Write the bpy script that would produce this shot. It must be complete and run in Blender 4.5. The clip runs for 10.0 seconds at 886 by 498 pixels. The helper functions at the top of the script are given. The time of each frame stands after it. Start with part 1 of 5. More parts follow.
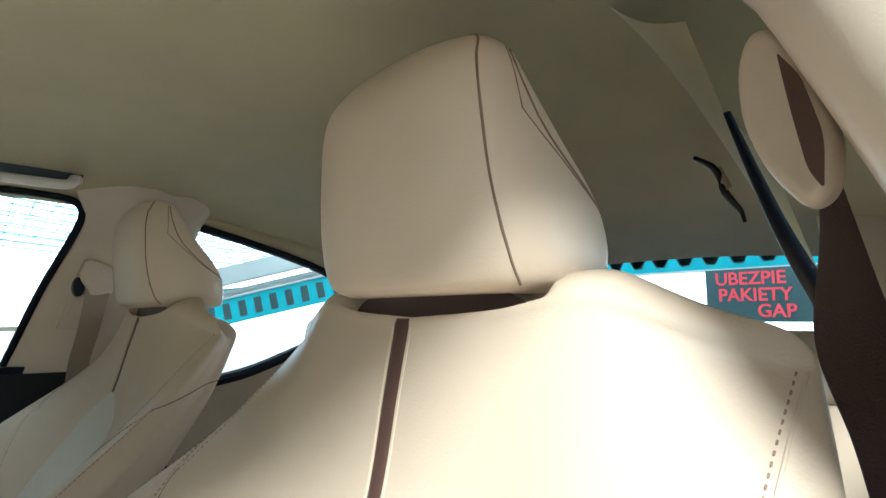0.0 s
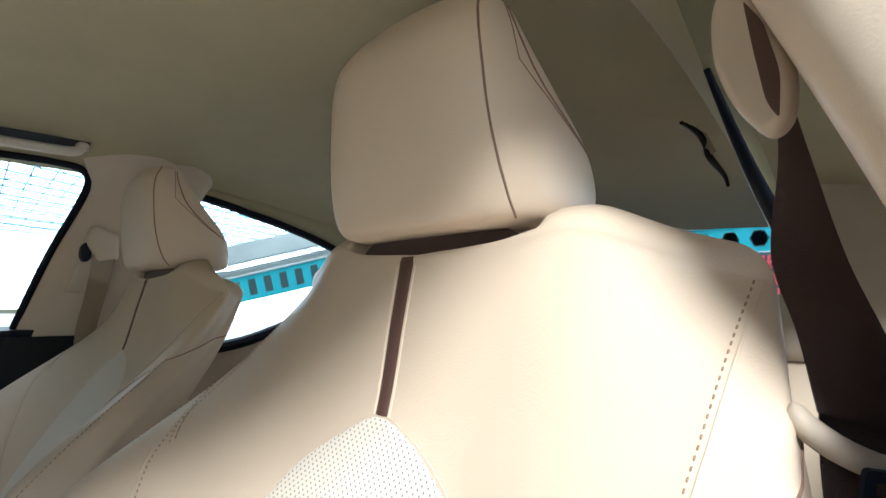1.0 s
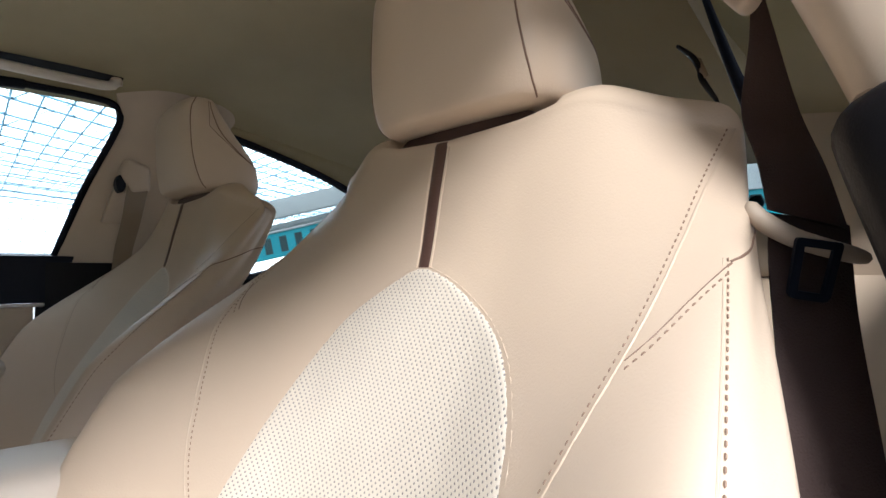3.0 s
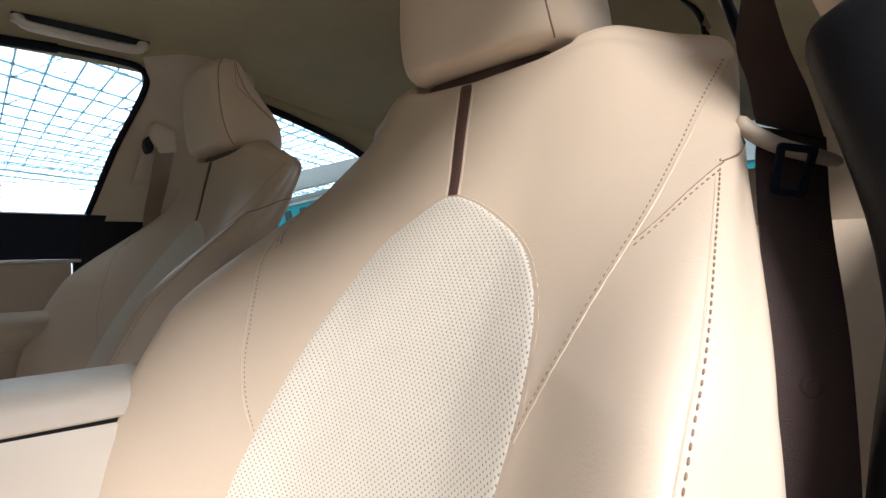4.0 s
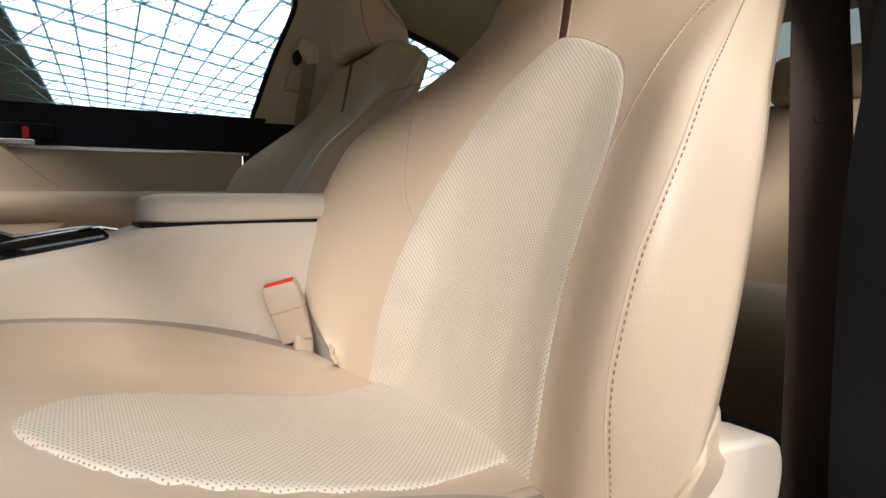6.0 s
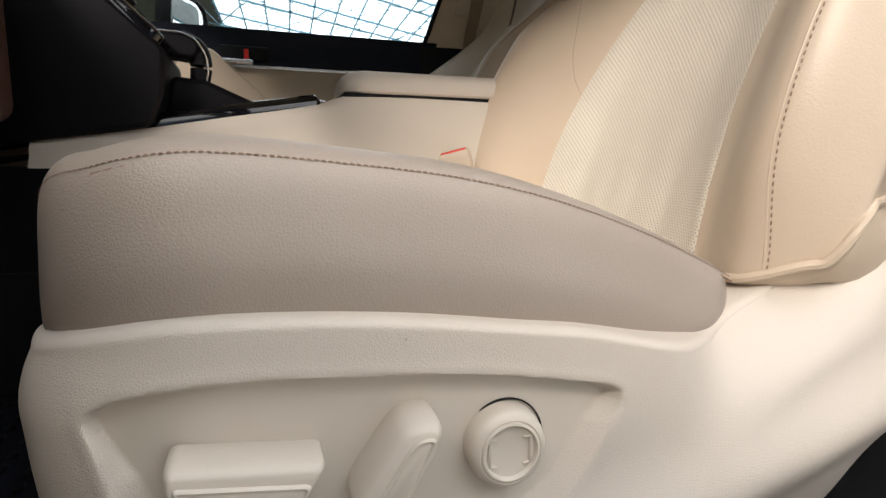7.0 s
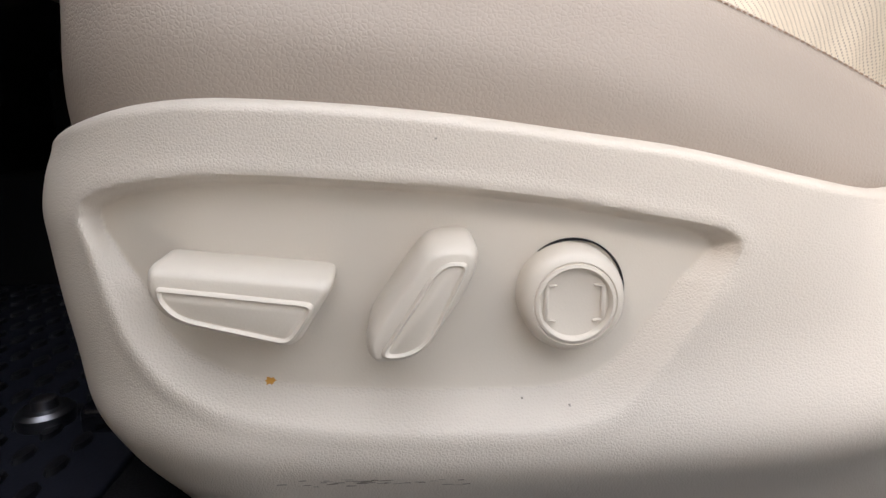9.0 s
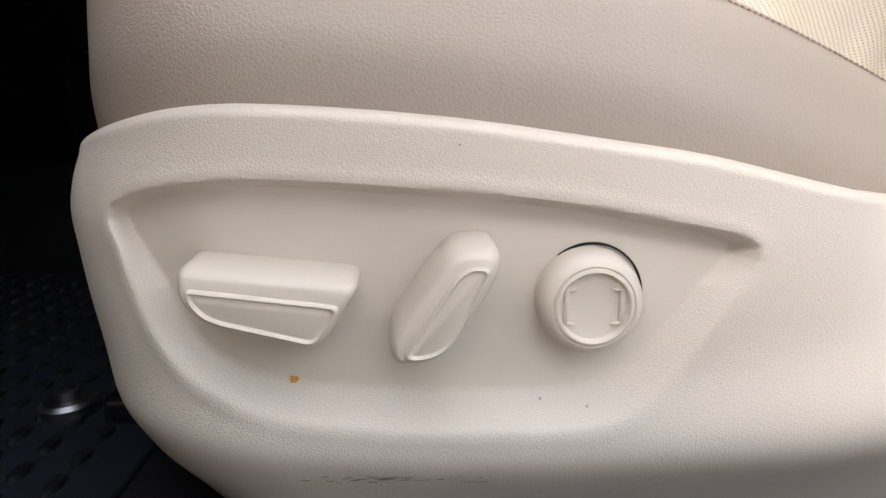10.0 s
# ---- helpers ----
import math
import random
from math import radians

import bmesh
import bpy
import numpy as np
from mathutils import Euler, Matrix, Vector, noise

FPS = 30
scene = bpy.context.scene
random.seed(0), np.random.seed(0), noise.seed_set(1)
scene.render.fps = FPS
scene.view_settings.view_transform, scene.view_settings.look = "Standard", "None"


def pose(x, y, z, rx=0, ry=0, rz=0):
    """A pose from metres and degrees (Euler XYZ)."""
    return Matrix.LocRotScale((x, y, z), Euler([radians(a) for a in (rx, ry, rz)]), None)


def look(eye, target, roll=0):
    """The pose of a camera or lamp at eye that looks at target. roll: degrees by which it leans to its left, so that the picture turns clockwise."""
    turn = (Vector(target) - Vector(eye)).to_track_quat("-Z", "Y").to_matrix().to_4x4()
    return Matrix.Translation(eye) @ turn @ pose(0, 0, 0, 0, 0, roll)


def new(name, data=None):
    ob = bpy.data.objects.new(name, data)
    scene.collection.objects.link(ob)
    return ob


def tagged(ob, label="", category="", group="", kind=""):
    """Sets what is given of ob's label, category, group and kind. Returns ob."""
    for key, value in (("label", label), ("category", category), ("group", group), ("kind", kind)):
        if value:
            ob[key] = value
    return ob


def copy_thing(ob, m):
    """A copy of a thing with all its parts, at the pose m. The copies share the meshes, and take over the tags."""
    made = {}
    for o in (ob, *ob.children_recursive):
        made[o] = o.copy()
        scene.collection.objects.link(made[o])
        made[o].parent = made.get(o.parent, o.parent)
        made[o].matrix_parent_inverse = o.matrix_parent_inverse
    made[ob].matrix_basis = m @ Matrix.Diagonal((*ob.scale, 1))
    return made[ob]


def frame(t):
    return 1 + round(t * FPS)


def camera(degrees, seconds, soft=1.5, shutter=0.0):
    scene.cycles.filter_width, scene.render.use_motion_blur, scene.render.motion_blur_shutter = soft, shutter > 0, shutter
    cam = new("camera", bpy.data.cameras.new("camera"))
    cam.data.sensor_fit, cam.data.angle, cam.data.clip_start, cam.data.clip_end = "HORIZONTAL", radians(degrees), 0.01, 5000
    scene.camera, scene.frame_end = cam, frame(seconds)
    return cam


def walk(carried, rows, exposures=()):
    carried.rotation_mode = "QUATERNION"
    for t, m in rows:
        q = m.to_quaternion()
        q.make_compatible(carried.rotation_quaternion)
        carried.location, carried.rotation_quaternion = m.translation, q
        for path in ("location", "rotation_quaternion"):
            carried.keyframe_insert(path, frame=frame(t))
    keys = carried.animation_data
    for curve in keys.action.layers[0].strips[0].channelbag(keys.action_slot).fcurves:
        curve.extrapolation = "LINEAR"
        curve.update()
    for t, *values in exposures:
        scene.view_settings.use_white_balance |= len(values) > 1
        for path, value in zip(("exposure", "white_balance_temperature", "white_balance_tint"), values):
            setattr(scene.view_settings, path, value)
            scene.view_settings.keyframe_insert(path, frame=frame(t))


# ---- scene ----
import functools

# seconds, eye, yaw (0 looks to the car's rear, 90 across it), pitch, lean
PATH_ROWS = [
    (0.0, 0.7009, 0.7665, 0.8256, 47.76, 6.84, 0.06),
    (0.5, 0.7145, 0.7541, 0.8028, 47.43, 6.30, -0.19),
    (1.0, 0.7225, 0.7383, 0.7867, 47.15, 5.32, -0.21),
    (1.5, 0.7349, 0.7234, 0.7634, 47.00, 4.47, -0.34),
    (2.0, 0.7423, 0.7097, 0.7477, 46.99, 3.34, -0.24),
    (2.5, 0.7510, 0.6872, 0.7224, 46.90, 2.79, -0.34),
    (4.0, 0.7919, 0.5979, 0.6480, 47.24, -0.44, 0.28),
    (4.5, 0.8120, 0.5648, 0.6145, 47.71, -1.82, 0.50),
    (5.0, 0.8370, 0.5206, 0.5820, 48.34, -3.31, 0.58),
    (5.2, 0.8477, 0.5032, 0.5656, 48.91, -3.79, 0.51),
    (6.3, 0.9717, 0.4081, 0.4339, 61.06, -5.50, 0.10),
    (6.5, 0.9875, 0.4001, 0.3980, 64.30, -5.82, -0.37),
    (6.7, 0.9962, 0.3886, 0.3646, 67.65, -6.33, -0.40),
    (7.0, 1.0093, 0.3659, 0.3262, 71.92, -8.07, -0.35),
    (7.2, 1.0070, 0.3704, 0.3042, 74.45, -8.79, -0.15),
    (7.5, 0.9959, 0.3818, 0.2815, 78.04, -9.58, -0.02),
    (7.8, 0.9904, 0.3916, 0.2663, 80.45, -10.26, 0.05),
    (8.0, 0.9832, 0.3970, 0.2565, 81.98, -10.93, 0.06),
    (8.5, 0.9757, 0.4156, 0.2431, 84.86, -11.59, 0.10),
    (9.0, 0.9672, 0.4248, 0.2389, 86.38, -11.92, 0.18),
    (9.5, 0.9590, 0.4209, 0.2344, 86.62, -11.27, 0.06),
    (10.0, 0.9692, 0.4172, 0.2467, 86.95, -13.14, -0.15),
]
cam = camera(77.0, 10.0)


def aim(x, y, z, yaw, pitch, lean):
    return pose(x, y, z, 90 + pitch, 0, yaw) @ pose(0, 0, 0, 0, 0, -lean)


walk(cam, [(t, aim(*r)) for t, *r in PATH_ROWS],
     [(0, 1.18, 5220, 0), (1, 1.0, 5330, 6), (2.5, 0.6, 5500, 13), (4, 0.28, 5700, 13), (5, 0.1, 5850, 13), (6.5, -0.27, 6300, 13), (7, -0.15, 6200, 13), (7.5, -0.1, 6050, 13), (8.5, 0.22, 5950, 14), (10, 0.22, 5950, 15)])

# ------------------------------------------------------------------ light
world = bpy.data.worlds.new("world")
world.use_nodes = True
scene.world = world
wn = world.node_tree
sky = wn.nodes.new("ShaderNodeTexSky")
sky.sky_type = 'NISHITA'
sky.sun_disc = False
sky.sun_elevation = radians(37.5)
sky.sun_rotation = radians(129)
wn.nodes["Background"].inputs["Strength"].default_value = 0.06
haze = wn.nodes.new("ShaderNodeMix")  # the hall's milky glazing takes the blue out of the sky
haze.data_type, haze.blend_type = 'RGBA', 'MULTIPLY'
haze.inputs[0].default_value = 1.0
haze.inputs[7].default_value = (1.0, 0.92, 0.80, 1)
wn.links.new(sky.outputs["Color"], haze.inputs[6])
wn.links.new(haze.outputs[2], wn.nodes["Background"].inputs["Color"])

sun_data = bpy.data.lights.new("sun", 'SUN')
sun_data.energy = 3.9
sun_data.angle = radians(18)
sun_data.color = (1.0, 0.90, 0.76)
sun = new("sun", sun_data)
sun.matrix_world = look((0.37 + 0.78 * 4, 0.9 - 0.625 * 4, 0.5 + 0.77 * 4), (0.37, 0.9, 0.5))


# ------------------------------------------------------------------ materials
def node(nt, kind, **values):
    n = nt.nodes.new(kind)
    for key, value in values.items():
        n.inputs[key].default_value = value
    return n


def ramp(nt, src, stops):
    r = nt.nodes.new("ShaderNodeValToRGB")
    el = r.color_ramp.elements
    while len(el) < len(stops):
        el.new(0.5)
    for e, (p, c) in zip(el, stops):
        e.position, e.color = p, (*c, 1)
    nt.links.new(src, r.inputs["Fac"])
    return r


def shade(c, k):
    return tuple(v * k for v in c)


def material(name, colour, rough=0.5, metal=0.0, grain=0.0, grain_scale=600.0, spread=0.06, blotch=6.0, cell=False, spec=0.5, coat=0.0, sheen=0.0):
    """A surface with broad tonal drift, fine grain relief and uneven gloss."""
    m = bpy.data.materials.new(name)
    m.use_nodes = True
    nt = m.node_tree
    b = nt.nodes["Principled BSDF"]
    co = nt.nodes.new("ShaderNodeTexCoord")
    big = node(nt, "ShaderNodeTexNoise", Scale=blotch, Detail=4.0, Roughness=0.6)
    nt.links.new(co.outputs["Object"], big.inputs["Vector"])
    cr = ramp(nt, big.outputs["Fac"], [(0.3, shade(colour, 1 - spread)), (0.7, shade(colour, 1 + spread))])
    nt.links.new(cr.outputs["Color"], b.inputs["Base Color"])
    rr = node(nt, "ShaderNodeMapRange")
    rr.inputs["To Min"].default_value, rr.inputs["To Max"].default_value = max(0, rough - 0.06), min(1, rough + 0.06)
    nt.links.new(big.outputs["Fac"], rr.inputs["Value"])
    nt.links.new(rr.outputs["Result"], b.inputs["Roughness"])
    b.inputs["Metallic"].default_value = metal
    b.inputs["Specular IOR Level"].default_value = spec
    b.inputs["Coat Weight"].default_value = coat
    b.inputs["Sheen Weight"].default_value = sheen
    if grain:
        if cell:
            fine = node(nt, "ShaderNodeTexVoronoi", Scale=grain_scale)
            fine.feature = 'DISTANCE_TO_EDGE'
            out = fine.outputs["Distance"]
            out = ramp(nt, out, [(0.0, (0, 0, 0)), (0.25, (1, 1, 1))]).outputs["Color"]
        else:
            fine = node(nt, "ShaderNodeTexNoise", Scale=grain_scale, Detail=3.0)
            out = fine.outputs["Fac"]
        nt.links.new(co.outputs["Object"], fine.inputs["Vector"])
        bp = node(nt, "ShaderNodeBump", Strength=grain, Distance=0.001)
        nt.links.new(out, bp.inputs["Height"])
        nt.links.new(bp.outputs["Normal"], b.inputs["Normal"])
    return m


def perforated(name, colour, hole, pitch):
    """Leather pierced by a staggered grid of small holes, in the UV plane in metres."""
    m = bpy.data.materials.new(name)
    m.use_nodes = True
    nt = m.node_tree
    b = nt.nodes["Principled BSDF"]
    uv = nt.nodes.new("ShaderNodeUVMap")
    mp = nt.nodes.new("ShaderNodeMapping")
    mp.inputs["Rotation"].default_value = (0, 0, radians(45))
    k = 1 / pitch
    mp.inputs["Scale"].default_value = (k, k, k)
    nt.links.new(uv.outputs["UV"], mp.inputs["Vector"])
    v = nt.nodes.new("ShaderNodeTexVoronoi")
    v.voronoi_dimensions = '2D'
    v.inputs["Randomness"].default_value = 0.04
    v.inputs["Scale"].default_value = 1.0
    nt.links.new(mp.outputs["Vector"], v.inputs["Vector"])
    cr = ramp(nt, v.outputs["Distance"], [(0.15, hole), (0.23, colour)])
    co = nt.nodes.new("ShaderNodeTexCoord")
    big = node(nt, "ShaderNodeTexNoise", Scale=14.0, Detail=4.0)
    nt.links.new(co.outputs["Object"], big.inputs["Vector"])
    tone = ramp(nt, big.outputs["Fac"], [(0.3, (0.93, 0.93, 0.93)), (0.7, (1, 1, 1))])
    mix = nt.nodes.new("ShaderNodeMix")
    mix.data_type, mix.blend_type = 'RGBA', 'MULTIPLY'
    mix.inputs[0].default_value = 1.0
    nt.links.new(cr.outputs["Color"], mix.inputs[6])
    nt.links.new(tone.outputs["Color"], mix.inputs[7])
    nt.links.new(mix.outputs[2], b.inputs["Base Color"])
    dent = ramp(nt, v.outputs["Distance"], [(0.12, (0, 0, 0)), (0.32, (1, 1, 1))])
    fine = node(nt, "ShaderNodeTexNoise", Scale=700.0, Detail=2.0)
    nt.links.new(co.outputs["Object"], fine.inputs["Vector"])
    b1 = node(nt, "ShaderNodeBump", Strength=0.15, Distance=0.001)
    nt.links.new(fine.outputs["Fac"], b1.inputs["Height"])
    b2 = node(nt, "ShaderNodeBump", Strength=0.5, Distance=0.0008)
    nt.links.new(dent.outputs["Color"], b2.inputs["Height"])
    nt.links.new(b1.outputs["Normal"], b2.inputs["Normal"])
    nt.links.new(b2.outputs["Normal"], b.inputs["Normal"])
    b.inputs["Roughness"].default_value = 0.5
    return m


def glowing(name, colour, strength):
    m = bpy.data.materials.new(name)
    m.use_nodes = True
    b = m.node_tree.nodes["Principled BSDF"]
    b.inputs["Base Color"].default_value = (*colour, 1)
    b.inputs["Emission Color"].default_value = (*colour, 1)
    b.inputs["Emission Strength"].default_value = strength
    return m


def glass(name, tint=(0.9, 0.97, 0.97)):
    m = bpy.data.materials.new(name)
    m.use_nodes = True
    nt = m.node_tree
    nt.nodes.remove(nt.nodes["Principled BSDF"])
    out = nt.nodes["Material Output"]
    tr = nt.nodes.new("ShaderNodeBsdfTransparent")
    tr.inputs["Color"].default_value = (*tint, 1)
    gl = nt.nodes.new("ShaderNodeBsdfGlossy")
    gl.inputs["Roughness"].default_value = 0.02
    lw = node(nt, "ShaderNodeLayerWeight", Blend=0.5)
    pw = nt.nodes.new("ShaderNodeMath")
    pw.operation = 'POWER'
    pw.inputs[1].default_value = 4.0
    nt.links.new(lw.outputs["Facing"], pw.inputs[0])
    mr = node(nt, "ShaderNodeMapRange")
    mr.inputs["To Min"].default_value, mr.inputs["To Max"].default_value = 0.04, 0.6
    nt.links.new(pw.outputs[0], mr.inputs["Value"])
    mx = nt.nodes.new("ShaderNodeMixShader")
    nt.links.new(mr.outputs["Result"], mx.inputs["Fac"])
    nt.links.new(tr.outputs["BSDF"], mx.inputs[1])
    nt.links.new(gl.outputs["BSDF"], mx.inputs[2])
    nt.links.new(mx.outputs["Shader"], out.inputs["Surface"])
    return m


LEATHER = material("beige_leather", (0.60, 0.49, 0.375), 0.40, grain=0.24, grain_scale=520, spread=0.03, blotch=5)
# the seat leather again, with the shade of the cushion's flanks in its colour
LEATHER_SHADED = material("shaded_beige_leather", (0.355, 0.305, 0.262), 0.42, grain=0.19, grain_scale=430, cell=True, spread=0.03)
INSERT = perforated("perforated_leather", (0.74, 0.68, 0.58), (0.25, 0.235, 0.23), 0.0046)
THREAD = material("seam_thread", (0.28, 0.19, 0.135), 0.7, grain=0.3, grain_scale=2500)
SEAM = material("seam_fold", (0.22, 0.14, 0.10), 0.6)
BROWN = material("brown_leather_and_slot_shade", (0.085, 0.045, 0.035), 0.5, grain=0.3, grain_scale=500)
PLASTIC = material("beige_plastic", (0.63, 0.57, 0.50), 0.42, grain=0.20, grain_scale=600, cell=True, spread=0.02)
SMOOTH = material("beige_smooth_plastic", (0.66, 0.60, 0.52), 0.38, grain=0.08, grain_scale=900, spread=0.02)
TRIM = material("beige_trim", (0.55, 0.46, 0.36), 0.55, grain=0.2, grain_scale=700)
HEADLINER = material("headliner_fabric", (0.40, 0.345, 0.205), 0.95, grain=0.4, grain_scale=900, sheen=0.2)
BLACK = material("black_plastic", (0.006, 0.006, 0.008), 0.5, grain=0.3, grain_scale=800, spec=0.2)
NAVY = material("dark_door_vinyl", (0.007, 0.010, 0.020), 0.5, grain=0.3, grain_scale=500, spec=0.2)
GLOSS = material("piano_black", (0.006, 0.006, 0.008), 0.08, coat=0.5)
CHROME = material("satin_chrome", (0.75, 0.76, 0.8), 0.18, metal=1.0)
DULL = material("dull_steel", (0.22, 0.22, 0.24), 0.35, metal=1.0)
RUBBER = material("black_rubber", (0.007, 0.008, 0.014), 0.65, grain=0.3, grain_scale=400, spec=0.15)
CARPET = material("black_carpet", (0.008, 0.008, 0.009), 0.95, grain=1.0, grain_scale=700, spec=0.1)
BELT = material("brown_webbing", (0.060, 0.036, 0.031), 0.7, grain=0.9, grain_scale=700)
RED = material("red_plastic", (0.75, 0.02, 0.015), 0.35)
STAIN = material("yellow_stain", (0.55, 0.27, 0.04), 0.6)
SCUFF = material("scuff", (0.28, 0.25, 0.22), 0.8)
TEAL = material("teal_steel", (0.02, 0.26, 0.32), 0.6, grain=0.2, grain_scale=30)
STEEL = material("grey_blue_steel", (0.22, 0.40, 0.50), 0.6)
SIGN = material("dark_sign", (0.015, 0.04, 0.045), 0.7)
SIGN_RED = material("red_lettering", (0.48, 0.03, 0.05), 0.6)
OLIVE = material("olive_lining", (0.07, 0.07, 0.045), 0.8, grain=0.3, grain_scale=3, spread=0.3, blotch=0.8)
PANEL = material("grey_roof_panel", (0.30, 0.33, 0.33), 0.7, spread=0.15, blotch=0.6)
MIRROR = material("mirror_glass", (0.8, 0.8, 0.8), 0.02, metal=1.0)
GLASS = glass("window_glass")
SKYLIGHT = glowing("glazed_roof", (1.0, 0.985, 0.955), 2.1)


# ------------------------------------------------------------------ mesh tools
def raw(name, verts, faces, mat, parent=None, label="", smooth=True, uvs=None):
    me = bpy.data.meshes.new(name)
    me.from_pydata([tuple(v) for v in verts], [], faces)
    me.validate()
    if uvs is not None:
        layer = me.uv_layers.new(name="UVMap")
        for loop in me.loops:
            layer.data[loop.index].uv = uvs[loop.vertex_index]
    bm = bmesh.new()
    bm.from_mesh(me)
    if uvs is None:
        bmesh.ops.recalc_face_normals(bm, faces=bm.faces)
    bm.to_mesh(me)
    bm.free()
    if smooth:
        me.polygons.foreach_set("use_smooth", [True] * len(me.polygons))
        me.set_sharp_from_angle(angle=radians(42))
    me.materials.append(mat)
    ob = new(name, me)
    if parent:
        ob.parent = parent
    if label:
        tagged(ob, label)
    return ob


def thing(name, label, category, group="", kind=""):
    return tagged(new(name), label, category, group, kind)


def grid(name, rows, mat, parent=None, label="", wrap=False, cap=False, uvs=None):
    """A skin over rows of points; wrap closes each row on itself, cap fills the first and last."""
    rows = [list(map(tuple, r)) for r in rows]
    n, w = len(rows), len(rows[0])
    verts = [p for r in rows for p in r]
    faces = []
    for i in range(n - 1):
        for j in range(w if wrap else w - 1):
            k = (j + 1) % w
            faces.append((i * w + j, i * w + k, (i + 1) * w + k, (i + 1) * w + j))
    if cap:
        faces.append(tuple(range(w)))
        faces.append(tuple(reversed(range((n - 1) * w, n * w))))
    flat = [u for r in uvs for u in r] if uvs else None
    return raw(name, verts, faces, mat, parent, label, uvs=flat)


def spline(table, t):
    """A smooth curve through rows (t, a, b, ...), held at its ends."""
    a = np.array(table, float)
    ts, vs = a[:, 0], a[:, 1:]
    t = min(max(t, ts[0]), ts[-1])
    i = min(max(int(np.searchsorted(ts, t)) - 1, 0), len(ts) - 2)
    h = ts[i + 1] - ts[i]
    s = (t - ts[i]) / h

    def slope(k):
        if k == 0 or k == len(ts) - 1:
            j = min(k, len(ts) - 2)
            return (vs[j + 1] - vs[j]) / (ts[j + 1] - ts[j])
        return (vs[k + 1] - vs[k - 1]) / (ts[k + 1] - ts[k - 1])
    m0, m1 = slope(i) * h, slope(i + 1) * h
    v = (2 * s**3 - 3 * s**2 + 1) * vs[i] + (s**3 - 2 * s**2 + s) * m0 + (3 * s**2 - 2 * s**3) * vs[i + 1] + (s**3 - s**2) * m1
    return float(v[0]) if len(v) == 1 else v


def sampled(table):
    """A quick look-up of a one-valued table."""
    xs = np.linspace(table[0][0], table[-1][0], 400)
    ys = np.array([spline(table, x) for x in xs])
    return lambda v: float(np.interp(v, xs, ys))


def through_points(pts, n):
    """n points on a smooth curve through pts, evenly by length."""
    p = np.array(pts, float)
    d = np.concatenate([[0], np.cumsum(np.linalg.norm(np.diff(p, axis=0), axis=1))])
    return [spline(np.column_stack([d, p]), t) for t in np.linspace(0, d[-1], n)]


def tube(name, pts, r, mat, parent=None, label="", sides=8, flat=1.0, up=(0, 0, 1), closed=False):
    pts = [Vector(p) for p in pts]
    rows = []
    n = len(pts)
    for i, p in enumerate(pts):
        a, b = (pts[i - 1], pts[(i + 1) % n]) if closed else (pts[max(i - 1, 0)], pts[min(i + 1, n - 1)])
        d = (b - a).normalized()
        u = Vector(up)
        s = d.cross(u)
        s = s.normalized() if s.length > 1e-4 else d.orthogonal().normalized()
        u = s.cross(d)
        rr = r(i / (n - 1)) if callable(r) else r
        rows.append([p + s * math.cos(q) * rr + u * math.sin(q) * rr * flat for q in np.linspace(0, 2 * math.pi, sides, endpoint=False)])
    if closed:
        rows.append(rows[0])
    return grid(name, rows, mat, parent, label, wrap=True, cap=not closed)


def dashes(name, pts, normals, mat, parent, length=0.0035, gap=0.0022, r=0.0006, lift=0.0004, label=""):
    """A row of short sewn threads along a line that lies on a surface."""
    p = np.array(pts, float)
    nn = np.array(normals, float)
    d = np.concatenate([[0], np.cumsum(np.linalg.norm(np.diff(p, axis=0), axis=1))])
    at = lambda t, q: np.array([np.interp(t, d, q[:, k]) for k in range(3)])
    verts, faces = [], []
    t = 0.0
    while t + length < d[-1]:
        a, b = at(t, p), at(t + length, p)
        up = at(t + length / 2, nn)
        up /= np.linalg.norm(up)
        ax = b - a
        ax /= np.linalg.norm(ax)
        sd = np.cross(ax, up)
        base = len(verts)
        for q, rr, h in ((a, 0.35, -0.6), (a + ax * length * 0.22, 1, 0.4), (b - ax * length * 0.22, 1, 0.4), (b, 0.35, -0.6)):
            c = q + up * (lift + h * r)
            for k in range(5):
                ang = 2 * math.pi * k / 5
                verts.append(c + sd * math.cos(ang) * r * rr * 1.3 + up * math.sin(ang) * r * rr)
        for i in range(3):
            for k in range(5):
                faces.append((base + i * 5 + k, base + i * 5 + (k + 1) % 5, base + (i + 1) * 5 + (k + 1) % 5, base + (i + 1) * 5 + k))
        t += length + gap
    return raw(name, verts, faces, mat, parent, label)


def box(name, lo, hi, mat, parent=None, label="", bevel=0.004, seg=3):
    bm = bmesh.new()
    bmesh.ops.create_cube(bm, size=1)
    lo, hi = Vector(lo), Vector(hi)
    for v in bm.verts:
        v.co = Vector([(lo[i] + hi[i]) / 2 + v.co[i] * (hi[i] - lo[i]) for i in range(3)])
    if bevel:
        bmesh.ops.bevel(bm, geom=bm.edges[:], offset=min(bevel, 0.45 * min(hi - lo)), segments=seg, affect='EDGES', profile=0.5)
    return part(name, bm, mat, parent, label)


def part(name, bm, mat, parent=None, label="", smooth=True):
    me = bpy.data.meshes.new(name)
    bm.to_mesh(me)
    bm.free()
    me.materials.append(mat)
    if smooth:
        me.polygons.foreach_set("use_smooth", [True] * len(me.polygons))
    ob = new(name, me)
    if parent:
        ob.parent = parent
    if label:
        tagged(ob, label)
    return ob


